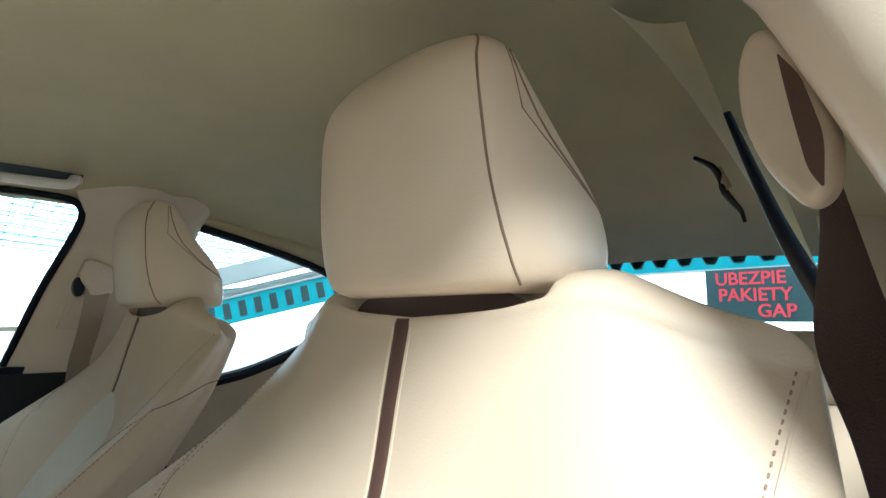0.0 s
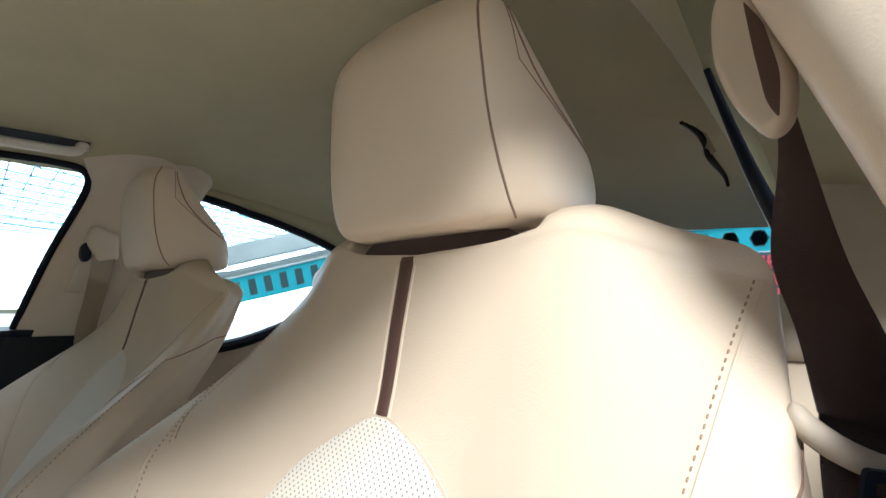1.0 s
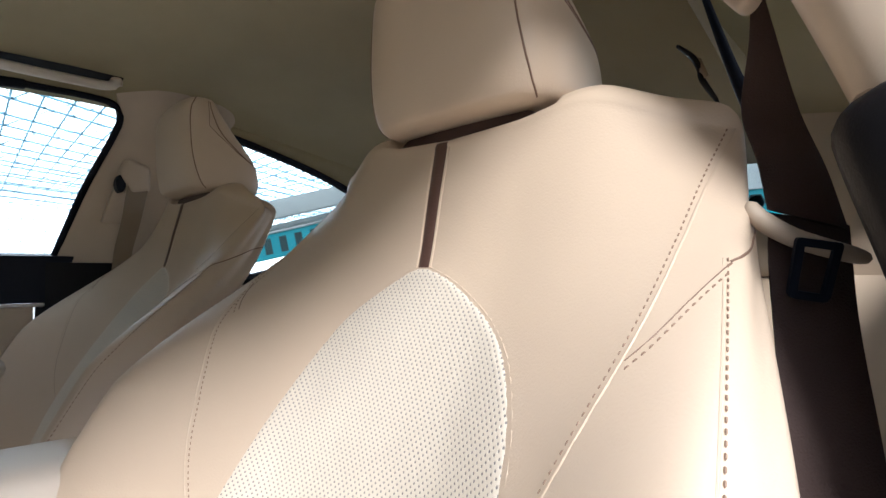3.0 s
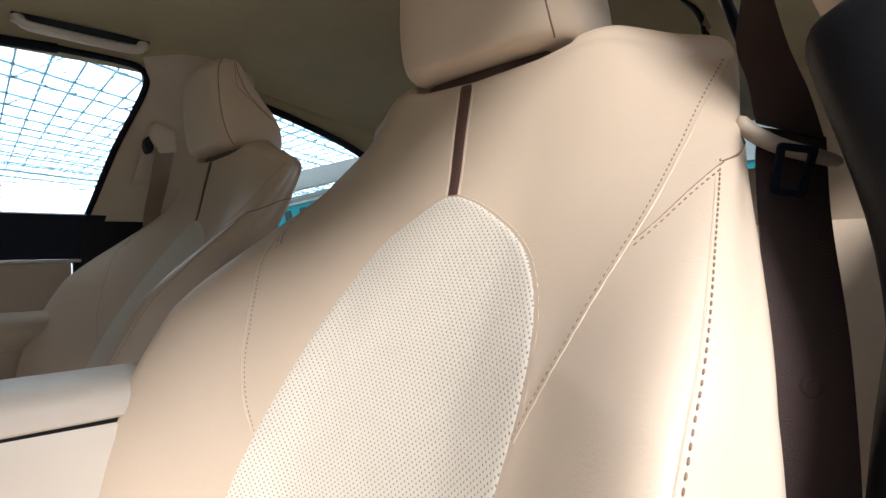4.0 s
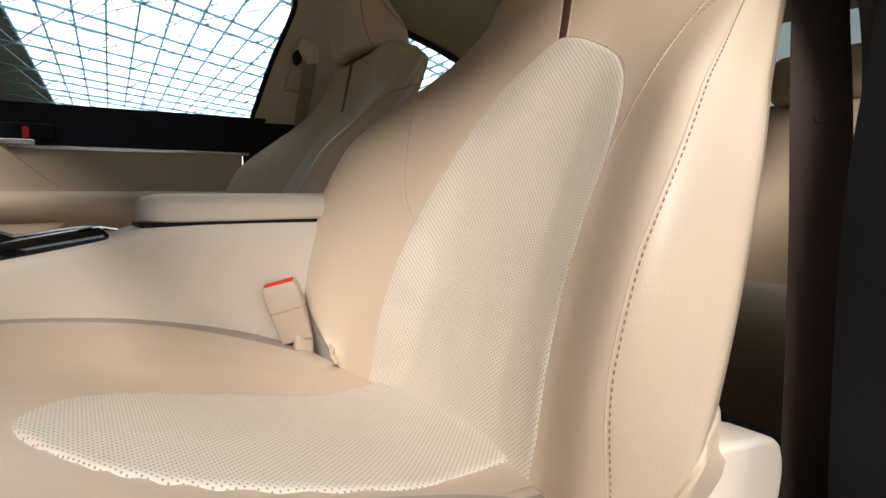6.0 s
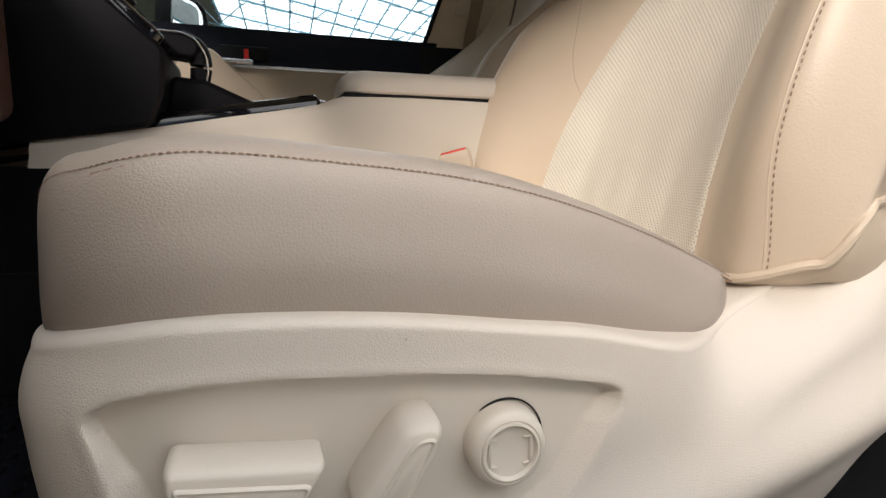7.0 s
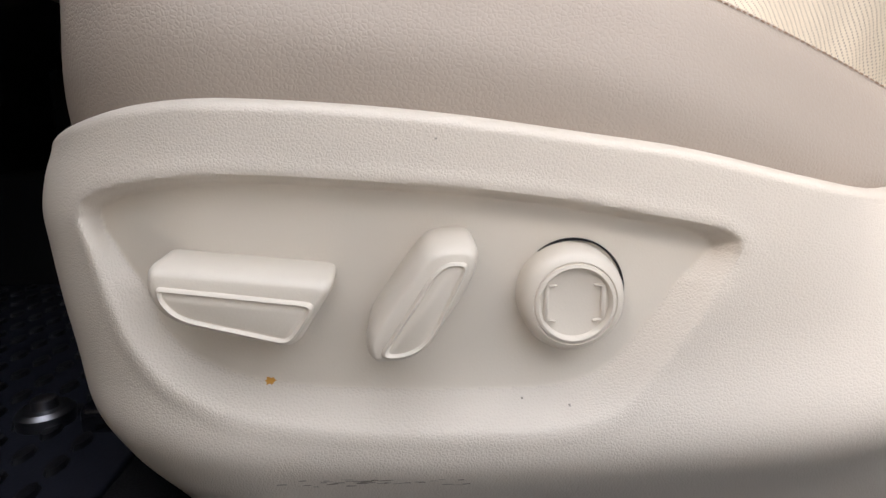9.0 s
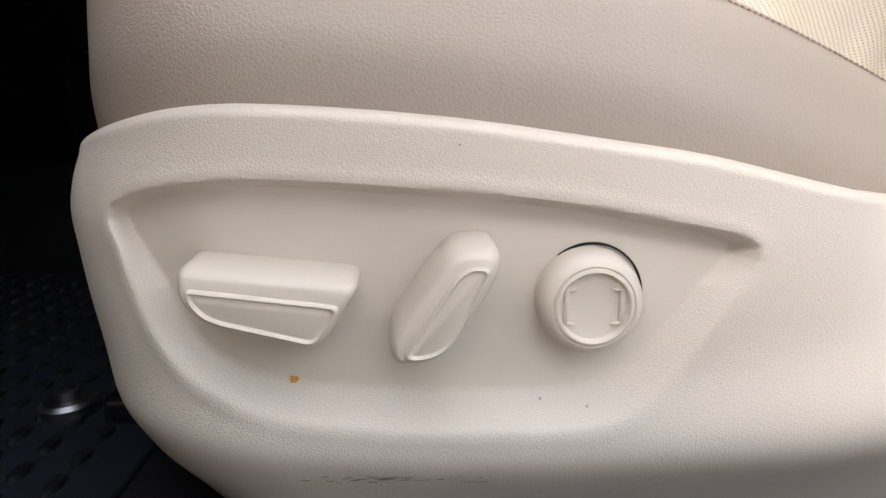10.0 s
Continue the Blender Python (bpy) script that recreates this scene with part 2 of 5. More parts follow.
def rounded_outline(corners, radius, n=6):
    """A closed 2D outline with every corner rounded."""
    out = []
    m = len(corners)
    for i in range(m):
        p, a, b = (np.array(corners[k % m], float) for k in (i, i - 1, i + 1))
        r = radius[i] if isinstance(radius, (list, tuple)) else radius
        da, db = (a - p) / np.linalg.norm(a - p), (b - p) / np.linalg.norm(b - p)
        ra = min(r, 0.49 * np.linalg.norm(a - p))
        rb = min(r, 0.49 * np.linalg.norm(b - p))
        for t in np.linspace(0, 1, n):
            out.append(p + da * ra * (1 - t)**2 + db * rb * t**2)
    return out


def inset(outline, k, mid=None):
    """The outline moved inwards by k."""
    o = np.array(outline)
    c = o.mean(0) if mid is None else np.array(mid)
    nxt, prv = np.roll(o, -1, 0), np.roll(o, 1, 0)
    tg = nxt - prv
    tg /= np.linalg.norm(tg, axis=1)[:, None] + 1e-9
    nr = np.stack([-tg[:, 1], tg[:, 0]], 1)
    if ((c - o) * nr).sum() < 0:
        nr = -nr
    return [tuple(p) for p in o + nr * k]


def soft_polygon(corners, radii, n=7):
    """A function of k: the polygon with rounded corners, moved inwards by k."""
    c = np.array(corners, float)
    if np.cross(c[1] - c[0], c[2] - c[1]) < 0:
        c, radii = c[::-1], list(radii)[::-1]

    def ring(k):
        m = len(c)
        lines = []
        for i in range(m):
            d = c[(i + 1) % m] - c[i]
            d /= np.linalg.norm(d)
            lines.append((c[i] + np.array((-d[1], d[0])) * k, d))
        pts = []
        for i in range(m):
            (p, d), (q, e) = lines[i - 1], lines[i]
            t = np.cross(q - p, e) / np.cross(d, e)
            pts.append(p + d * t)
        return rounded_outline(pts, [max(r - k, 0.0006) for r in radii], n)
    return ring


def slab(name, outline, place, steps, mat, parent=None, label="", back=True):
    """A body whose rings are the outline inset and lifted by steps of (inset, height); place maps (a, b, height) to the world."""
    rows = [[place(a, b, h) for a, b in (outline(k) if callable(outline) else inset(outline, k) if k else outline)] for k, h in steps]
    verts = [p for r in rows for p in r]
    w = len(rows[0])
    faces = []
    for i in range(len(rows) - 1):
        for j in range(w):
            k = (j + 1) % w
            faces.append((i * w + j, i * w + k, (i + 1) * w + k, (i + 1) * w + j))
    faces.append(tuple(range((len(rows) - 1) * w, len(rows) * w)))
    if back:
        faces.append(tuple(reversed(range(w))))
    return raw(name, verts, faces, mat, parent, label)


# ------------------------------------------------------------------ front seats
# Local to a seat: x from its middle line, y and z as in the car.
SPINE = [(0.15, 0.775), (0.23, 0.808), (0.45, 0.893), (0.60, 0.958), (0.70, 1.000), (0.77, 1.020), (0.84, 1.040), (0.90, 1.055)]
KNOT_X = [
    [(0.15, 0.0), (0.9, 0.0)],
    [(0.15, 0.106), (0.45, 0.105), (0.65, 0.096), (0.80, 0.082), (0.90, 0.068)],
    [(0.15, 0.200), (0.45, 0.205), (0.65, 0.190), (0.80, 0.165), (0.90, 0.14)],
    [(0.15, 0.262), (0.25, 0.282), (0.33, 0.297), (0.42, 0.308), (0.52, 0.308), (0.60, 0.300), (0.703, 0.271), (0.80, 0.244), (0.90, 0.21)],
    [(0.15, 0.305), (0.27, 0.340), (0.35, 0.351), (0.42, 0.353), (0.52, 0.347), (0.60, 0.328), (0.703, 0.280), (0.80, 0.243), (0.90, 0.21)],
    [(0.15, 0.315), (0.27, 0.346), (0.35, 0.353), (0.42, 0.352), (0.52, 0.343), (0.60, 0.321), (0.703, 0.272), (0.80, 0.233), (0.90, 0.20)],
    [(0.15, 0.280), (0.45, 0.272), (0.60, 0.258), (0.703, 0.238), (0.80, 0.206), (0.90, 0.18)],
    [(0.15, 0.0), (0.9, 0.0)],
]
KNOT_D = [
    [(0.15, 0.0), (0.9, 0.0)],
    [(0.15, -0.006), (0.25, -0.007), (0.45, -0.010), (0.58, -0.008), (0.65, -0.004), (0.80, 0.002), (0.90, 0.003)],
    [(0.15, -0.014), (0.25, -0.024), (0.33, -0.034), (0.45, -0.040), (0.60, -0.031), (0.703, -0.010), (0.80, 0.009), (0.90, 0.013)],
    [(0.15, -0.012), (0.25, -0.050), (0.33, -0.083), (0.42, -0.098), (0.52, -0.096), (0.60, -0.078), (0.703, -0.010), (0.80, 0.050), (0.90, 0.060)],
    [(0.15, 0.010), (0.25, -0.015), (0.33, -0.036), (0.45, -0.046), (0.60, -0.034), (0.703, 0.016), (0.80, 0.066), (0.90, 0.058)],
    [(0.15, 0.005), (0.45, -0.008), (0.60, -0.006), (0.703, 0.038), (0.80, 0.080), (0.90, 0.07)],
    [(0.15, 0.05), (0.45, 0.038), (0.60, 0.042), (0.703, 0.070), (0.80, 0.092), (0.90, 0.08)],
    [(0.15, 0.09), (0.45, 0.09), (0.80, 0.105), (0.90, 0.085)],
]
KNOT_BOTTOM = (0.17, 0.17, 0.205, 0.243, 0.262, 0.308, 0.32, 0.24)
KNOT_BOTTOM_IN = (0.17, 0.17, 0.205, 0.252, 0.300, 0.335, 0.33, 0.24)  # beside the console
KNOT_TOP = (0.817, 0.822, 0.832, 0.800, 0.790, 0.787, 0.800, 0.815)


@functools.lru_cache(maxsize=None)
def knot(k, z):
    return spline(KNOT_X[k], z), spline(SPINE, z) + spline(KNOT_D[k], z)


def back_point(u, z):
    """On the backrest at height z: u from -7 (middle of its back) through 0 (middle of its front) to 7."""
    a = abs(u)
    i = min(int(a), 6)
    s = a - i
    z = round(z, 4)
    p = [np.array(knot(abs(k), z)) * (np.array((-1, 1)) if k < 0 else 1) if k <= 7 else np.array(knot(6, z)) * np.array((-1, 1)) for k in (i - 1, i, i + 1, i + 2)]
    v = 0.5 * (2 * p[1] + (p[2] - p[0]) * s + (2 * p[0] - 5 * p[1] + 4 * p[2] - p[3]) * s * s + (3 * p[1] - p[0] - 3 * p[2] + p[3]) * s**3)
    # the bolsters stand forward of the spine below the shoulders
    if u < 0 and z < 0.37:  # the console-side bolster rounds in towards its foot
        v = v * np.array((1 - 0.24 * ((0.37 - z) / 0.12)**2 * min(1.0, max(0.0, a - 2.2)), 1))
    v = np.array((v[0], v[1] - 0.18 * max(0.0, v[0] - 0.1) * min(1.0, max(0.0, (0.72 - z) / 0.15)) * (1 if a < 5 else 6 - a if a < 6 else 0)))
    return Vector((math.copysign(1, u) * v[0], v[1], z))


def back_normal(u, z):
    a = back_point(u + 0.02, z) - back_point(u - 0.02, z)
    b = back_point(u, z + 0.004) - back_point(u, z - 0.004)
    return a.cross(b).normalized()


def u_at(x, z):
    lo, hi = 0.0, 3.6
    for _ in range(22):
        mid = (lo + hi) / 2
        if back_point(mid, z).x < abs(x):
            lo = mid
        else:
            hi = mid
    return math.copysign((lo + hi) / 2, x)


# edges of the insert and sewn lines, for the door side (1) and the console side (-1)
INSERT_EDGE = {
    1: [(0.16, 0.200), (0.234, 0.198), (0.30, 0.188), (0.38, 0.182), (0.45, 0.184), (0.52, 0.190), (0.561, 0.186), (0.598, 0.171), (0.633, 0.142), (0.652, 0.116), (0.672, 0.080), (0.688, 0.046), (0.696, 0.022), (0.700, 0.010)],
    -1: [(0.16, 0.165), (0.234, 0.171), (0.30, 0.179), (0.375, 0.176), (0.446, 0.164), (0.51, 0.149), (0.57, 0.130), (0.63, 0.104), (0.655, 0.084), (0.680, 0.046), (0.693, 0.022), (0.700, 0.007)]}
SEAM_A = {
    1: [(0.190, 0.520), (0.202, 0.546), (0.222, 0.586), (0.236, 0.628), (0.243, 0.665), (0.244, 0.72), (0.245, 0.766), (0.247, 0.800)],
    -1: [(0.165, 0.446), (0.187, 0.475), (0.207, 0.517), (0.222, 0.570), (0.237, 0.605), (0.256, 0.641), (0.264, 0.68), (0.255, 0.765), (0.246, 0.798)]}
SEAM_B = {
    1: [(0.243, 0.650), (0.254, 0.663), (0.266, 0.684), (0.276, 0.702)],
    -1: [(0.243, 0.650), (0.254, 0.663), (0.266, 0.684), (0.272, 0.702)]}
# where the outer stitching runs round the bolster, by height
STITCH = [(0.24, 3.45), (0.264, 3.42), (0.315, 3.32), (0.36, 3.24), (0.436, 3.21), (0.476, 3.27), (0.51, 3.32), (0.545, 3.35), (0.58, 3.37), (0.611, 3.34), (0.655, 3.22), (0.705, 3.06)]


def strip_middle(z):
    return 0.002 - 0.011 * (z - 0.70) / 0.10


def seam_dent(x, z):
    """How deep the cover sinks at the sewn lines."""
    sgn = 1 if x > 0 else -1
    e = spline(INSERT_EDGE[sgn], z) if z < 0.699 else 9
    d = abs(abs(x) - e)
    best = math.exp(-(d / 0.004)**2)
    for line in (SEAM_A[sgn], SEAM_B[sgn]):
        zs = [q[1] for q in line]
        if zs[0] < z < zs[-1]:
            xx = float(np.interp(z, zs, [q[0] for q in line]))
            best = max(best, 0.8 * math.exp(-((abs(x) - xx) / 0.005)**2))
    return 0.0009 * best


def loft_back(seat):
    us = list(np.concatenate([np.linspace(-7, -4, 16)[:-1], np.linspace(-4, 4, 121), np.linspace(4, 7, 16)[1:]]))
    rows = []

    def ring(v, roll=0.0, top=True):
        out = []
        for u in us[:-1]:
            a = abs(u)
            i = min(int(a), 6)
            s = a - i
            s = s * s * (3 - 2 * s)
            low = KNOT_BOTTOM if u > 0 else KNOT_BOTTOM_IN
            zb = low[i] * (1 - s) + low[i + 1] * s
            zt = spline(list(enumerate(KNOT_TOP)), a) - 0.007 * math.exp(-((a - 2.45) / 0.45)**2)
            z = zb + (zt - zb) * v
            p = back_point(u, z)
            if a < 3.4:
                p = p - back_normal(u, z) * -seam_dent(p.x, z) * (1 if roll == 0 else 0)
            if roll:
                mid = spline(SPINE, z) + 0.05
                c, h = math.cos(roll * math.pi / 2), math.sin(roll * math.pi / 2)
                p = Vector((p.x * (0.93 + 0.07 * c), mid + (p.y - mid) * c, p.z + (0.024 if top else -0.03) * h))
                if top and abs(p.x) < 0.118:  # hollow in which the headrest sits, closed behind
                    w = 1 - (abs(p.x) / 0.118)**4
                    if a < 3.6:
                        p.z -= 0.050 * max(0.0, min(1.0, (roll - 0.20) / 0.10)) * w * max(0.0, min(1.0, (0.85 - roll) / 0.2))
                    p.z += 0.034 * w * max(0.0, min(1.0, (roll - 0.62) / 0.3))
            out.append(p)
        return out
    for q in (1.0, 0.8, 0.6, 0.4, 0.2):
        rows.append(ring(0, q, False))
    for v in np.linspace(0, 1, 130):
        rows.append(ring(v))
    for q in (0.06, 0.12, 0.17, 0.20, 0.23, 0.27, 0.31, 0.4, 0.5, 0.62, 0.68, 0.76, 0.85, 0.93, 1.0):
        rows.append(ring(1, q))
    return grid("backrest", rows, LEATHER, seat, "beige leather backrest with side bolsters", wrap=True)


def on_back(xs_zs, lift=0.0):
    out, nor = [], []
    for x, z in xs_zs:
        u = u_at(x, z)
        n = -back_normal(u, z)
        if n.y > 0:
            n = -n
        out.append(back_point(u, z) + n * lift)
        nor.append(n)
    return out, nor


def seat_back(seat):
    loft_back(seat)
    # perforated insert, tucked in at its edge
    rows, uvs = [], []
    for z in [0.168, 0.19] + list(np.linspace(0.21, 0.66, 40)) + [0.67, 0.678, 0.685, 0.690, 0.694, 0.697, 0.699, 0.700]:
        e_out, e_in = spline(INSERT_EDGE[1], z), spline(INSERT_EDGE[-1], z)
        r, q = [], []
        for s in np.concatenate([[-1, -0.985, -0.96, -0.92], np.linspace(-0.86, 0.86, 23), [0.92, 0.96, 0.985, 1]]):
            e = e_out if s > 0 else e_in
            gap = (1 - abs(s)) * e
            u = u_at(s * e, z) if abs(s * e) > 1e-5 else 0.0
            n = back_normal(u, z)
            n = -n if n.y > 0 else n
            lift = -0.0032 + 0.0046 * (1 - math.exp(-gap / 0.0030)) * min(1, max(0.0, (0.702 - z) / 0.006))
            # slight gathers in the lower half
            lift += 0.0012 * math.sin(s * 19 + z * 9) * math.exp(-((z - 0.30) / 0.06)**2)
            r.append(back_point(u, z) + n * lift)
            q.append((s * e, z * 1.07))
        rows.append(r)
        uvs.append(q)
    grid("insert", rows, INSERT, seat, "cream perforated leather insert", uvs=uvs)
    for sgn in (-1, 1):
        pts, _ = on_back([(sgn * (spline(INSERT_EDGE[sgn], z) + 0.0012), z) for z in list(np.linspace(0.21, 0.66, 60)) + [0.67, 0.678, 0.685, 0.690, 0.694, 0.697, 0.6995]], -0.0002)
        tube("piping", pts, 0.0009, LEATHER, seat, sides=8)
    # dark strip above the insert
    rows = []
    for z in np.linspace(0.6995, 0.8235, 30):
        w = 0.0088 + 0.0022 * (z - 0.70) / 0.13
        row = []
        for s in (-1, -0.8, -0.4, 0, 0.4, 0.8, 1):
            x = s * w + strip_middle(z)
            p = back_point(u_at(x, min(z, 0.817)) if abs(x) > 1e-6 else 0.0, min(z, 0.817))
            if z > 0.817:  # over the lip
                turn = (z - 0.817) / 0.0075 * 0.32
                mid = spline(SPINE, 0.817) + 0.05
                p = Vector((p.x, mid + (p.y - mid) * math.cos(turn), 0.817 + 0.024 * math.sin(turn)))
            p.y -= 0.0022 * (1 - s**4) - 0.0012
            row.append(p)
        rows.append(row)
    grid("accent_strip", rows, BROWN, seat, "dark brown leather accent strip")
    for sgn in (-1, 1):
        pts, _ = on_back([(strip_middle(z) + sgn * (0.0096 + 0.0022 * (z - 0.70) / 0.13), z) for z in np.linspace(0.699, 0.817, 20)], 0.0)
        tube("piping", pts, 0.0011, LEATHER, seat, sides=6)
    # sewn lines
    for sgn in (-1, 1):
        line = through_points(SEAM_A[sgn], 60)
        pts, nor = on_back([(sgn * x, z) for x, z in line], 0.0)
        tube("piping", [p - n * 0.0002 for p, n in zip(pts, nor)], 0.0014, LEATHER, seat, sides=8)
        pts, nor = on_back([(sgn * (x - 0.0042), z) for x, z in line], 0.0)
        dashes("stitching", pts, nor, THREAD, seat, 0.0034, 0.0022, 0.00048)
        line = through_points(SEAM_B[sgn], 24)
        pts, nor = on_back([(sgn * x, z) for x, z in line])
        tube("seam", [p + n * 0.0002 for p, n in zip(pts, nor)], 0.0007, SEAM, seat, sides=6)
        pts, nor = on_back([(sgn * (x + 0.0022), z - 0.0036) for x, z in line])
        dashes("stitching", pts, nor, THREAD, seat, 0.0034, 0.0022, 0.0005)
        zs = np.linspace(0.705, 0.25 if sgn > 0 else 0.285, 70)
        for du, kind in ((-0.05, 0), (0.0, 1)):
            pts = [back_point(sgn * (spline(STITCH, z) + du), z) for z in zs]
            nor = [back_normal(sgn * (spline(STITCH, z) + du), z) for z in zs]
            nor = [-n if n.x * sgn < 0 else n for n in nor]
            if kind == 0:
                tube("piping", [p - n * 0.0004 for p, n in zip(pts, nor)], 0.0010, LEATHER, seat, sides=6)
            else:
                dashes("stitching", pts, nor, THREAD, seat, 0.0036, 0.0024, 0.00050)
        # side panel's upper seam, running back round the shoulder
        pts = [back_point(sgn * u, z) for u, z in zip(np.linspace(3.1, 6, 20), 0.703 + 0.03 * np.sin(np.linspace(0, 1.6, 20)))]
        tube("seam", pts, 0.0009, SEAM, seat, sides=6)
        # folded lower edge of the side panel
        low = KNOT_BOTTOM if sgn > 0 else KNOT_BOTTOM_IN
        pts = [back_point(sgn * u, low[min(int(u), 6)] + (low[min(int(u), 6) + 1] - low[min(int(u), 6)]) * ((u % 1)**2 * (3 - 2 * (u % 1))) - 0.004) for u in np.linspace(2.6, 5.9, 34)]
        tube("piping", pts, 0.004, LEATHER, seat, sides=8)


HEAD = [  # height, half width, front y, rear y, roundness
    (0.8405, 0.0958, 1.0355, 1.1508, 3.0), (0.8445, 0.1054, 1.0257, 1.1598, 3.4), (0.852, 0.1104, 1.021, 1.1606, 3.8), (0.875, 0.1148, 1.0171, 1.1584, 4.0),
    (0.910, 0.1121, 1.0125, 1.1463, 4.0), (0.950, 0.1035, 1.0103, 1.1157, 4.0), (0.980, 0.0955, 1.0097, 1.0959, 4.0), (1.000, 0.0900, 1.0130, 1.0841, 3.8),
    (1.012, 0.0850, 1.0193, 1.0805, 3.4), (1.020, 0.0790, 1.0245, 1.0763, 3.0), (1.025, 0.0664, 1.0285, 1.0734, 2.4)]


def head_point(q, z):
    """q: angle from the front middle; z: height."""
    w, f, r, n = spline(HEAD, z if z < 0.86 else 0.86 + (z - 0.86) * 1.025)
    w, f, r = w + 0.005, f - 0.012, r - 0.008
    c, s = math.cos(q), math.sin(q)
    return Vector((w * math.copysign(abs(s)**(2 / n), s), (f + r) / 2 - (r - f) / 2 * math.copysign(abs(c)**(2 / n), c), z))


def headrest(seat):
    h = tagged(new("headrest"), "beige leather headrest with curved side seams")
    h.parent = seat
    zs = [0.8405, 0.8415, 0.843, 0.845, 0.848, 0.853] + list(np.linspace(0.86, 0.99, 30)) + [0.998, 1.004, 1.009, 1.0132, 1.0165, 1.0192, 1.0209]
    qs = np.linspace(-math.pi, math.pi, 96, endpoint=False)
    grid("cushion", [[head_point(q, z) for q in qs] for z in zs], LEATHER, h, wrap=True, cap=True)
    for sgn in (-1, 1):
        line = [head_point(sgn * spline([(0.842, 1.12), (0.860, 0.985), (0.880, 0.89), (0.915, 0.87), (0.953, 0.97), (0.985, 1.10), (1.020, 1.19)], z), z) for z in np.linspace(0.845, 1.0195, 40)]
        tube("seam", line, 0.0010, SEAM, h, sides=6)
        arc = [(1.68, 1.010), (1.63, 0.985), (1.61, 0.955), (1.70, 0.925), (1.84, 0.908), (2.1, 0.897), (2.6, 0.885)]
        line = [head_point(sgn * q, z) for q, z in through_points(arc, 40)]
        tube("seam", line, 0.0010, SEAM, h, sides=6)
        line = [head_point(sgn * (q - 0.05), z + 0.001) for q, z in through_points(arc, 40)]
        tube("seam", line, 0.0006, SEAM, h, sides=6)
        if sgn > 0:
            y0 = back_point(0, 0.817).y + 0.015
            # brown sheet added before the hollow's wall to paint the shade in the slot
            grid("slot_shade", [[(x, y0 + 0.5 * x * x, 0.785 + 0.030 * v + 0.034 * v * (1 - (x / 0.12)**4)) for x in np.linspace(-0.108, 0.108, 16)] for v in np.linspace(0, 1, 5)], BROWN, h, "dark sheet standing for the shade under the headrest")
        tube("post", [(sgn * 0.055, 1.085, 0.80), (sgn * 0.055, 1.085, 0.85)], 0.006, CHROME, h, sides=12)


# cushion: sections across the seat at each y
CUSH_MID = [(0.24, 0.270), (0.262, 0.290), (0.30, 0.303), (0.37, 0.300), (0.50, 0.264), (0.60, 0.236), (0.70, 0.214), (0.82, 0.214)]
CUSH_SEAM = [(0.24, 0.308), (0.262, 0.321), (0.30, 0.333), (0.34, 0.337), (0.42, 0.331), (0.484, 0.323), (0.553, 0.307), (0.633, 0.281), (0.689, 0.258), (0.72, 0.242), (0.82, 0.20)]
TRIM_TOP = [(0.24, 0.236), (0.262, 0.243), (0.30, 0.251), (0.34, 0.253), (0.42, 0.248), (0.50, 0.238), (0.55, 0.231), (0.62, 0.217), (0.66, 0.211), (0.692, 0.210), (0.73, 0.228), (0.77, 0.254), (0.80, 0.272), (0.85, 0.290), (0.90, 0.283), (0.935, 0.255)]


def cush_point(u, y):
    m, s, t = spline(CUSH_MID, y), spline(CUSH_SEAM, y), spline(TRIM_TOP, y)
    low = min(t - 0.03, s - 0.03)
    pts = [(0, 0.0, m), (1, 0.15, m + 0.001), (2, 0.225, m + 0.35 * (s - m) + 0.004), (2.6, 0.292, m + 0.90 * (s - m) + 0.004 + (0.007 * min(1.0, max(0.0, (0.75 - y) / 0.25)) if u > 0 else 0.0)), (3, 0.330, s - 0.001),
           (3.5, 0.3435, s - 0.35 * (s - low)), (4, 0.3455, s - 0.62 * (s - low)), (4.6, 0.330, low), (5, 0.30, low - 0.03)]
    x, z = spline(pts, abs(u))
    t = min(1.0, max(0.0, (0.345 - y) / 0.105))
    x *= 1 - 0.29 * (1 - math.sqrt(max(0.0, 1 - t * t)))
    k = min(1.0, max(0.0, (y - 0.50) / 0.21))
    x *= 1 - 0.080 * k * k * (3 - 2 * k)
    back = 0.034 * max(0.0, abs(u) - 3) * min(1.0, max(0.0, (y - 0.58) / 0.12))**1.5
    return Vector((math.copysign(x, u) if u else 0.0, y - back, z))


CUSH_EDGE = [(0.372, 0.004), (0.378, 0.022), (0.395, 0.055), (0.43, 0.095), (0.50, 0.128), (0.60, 0.145), (0.70, 0.150), (0.82, 0.152)]


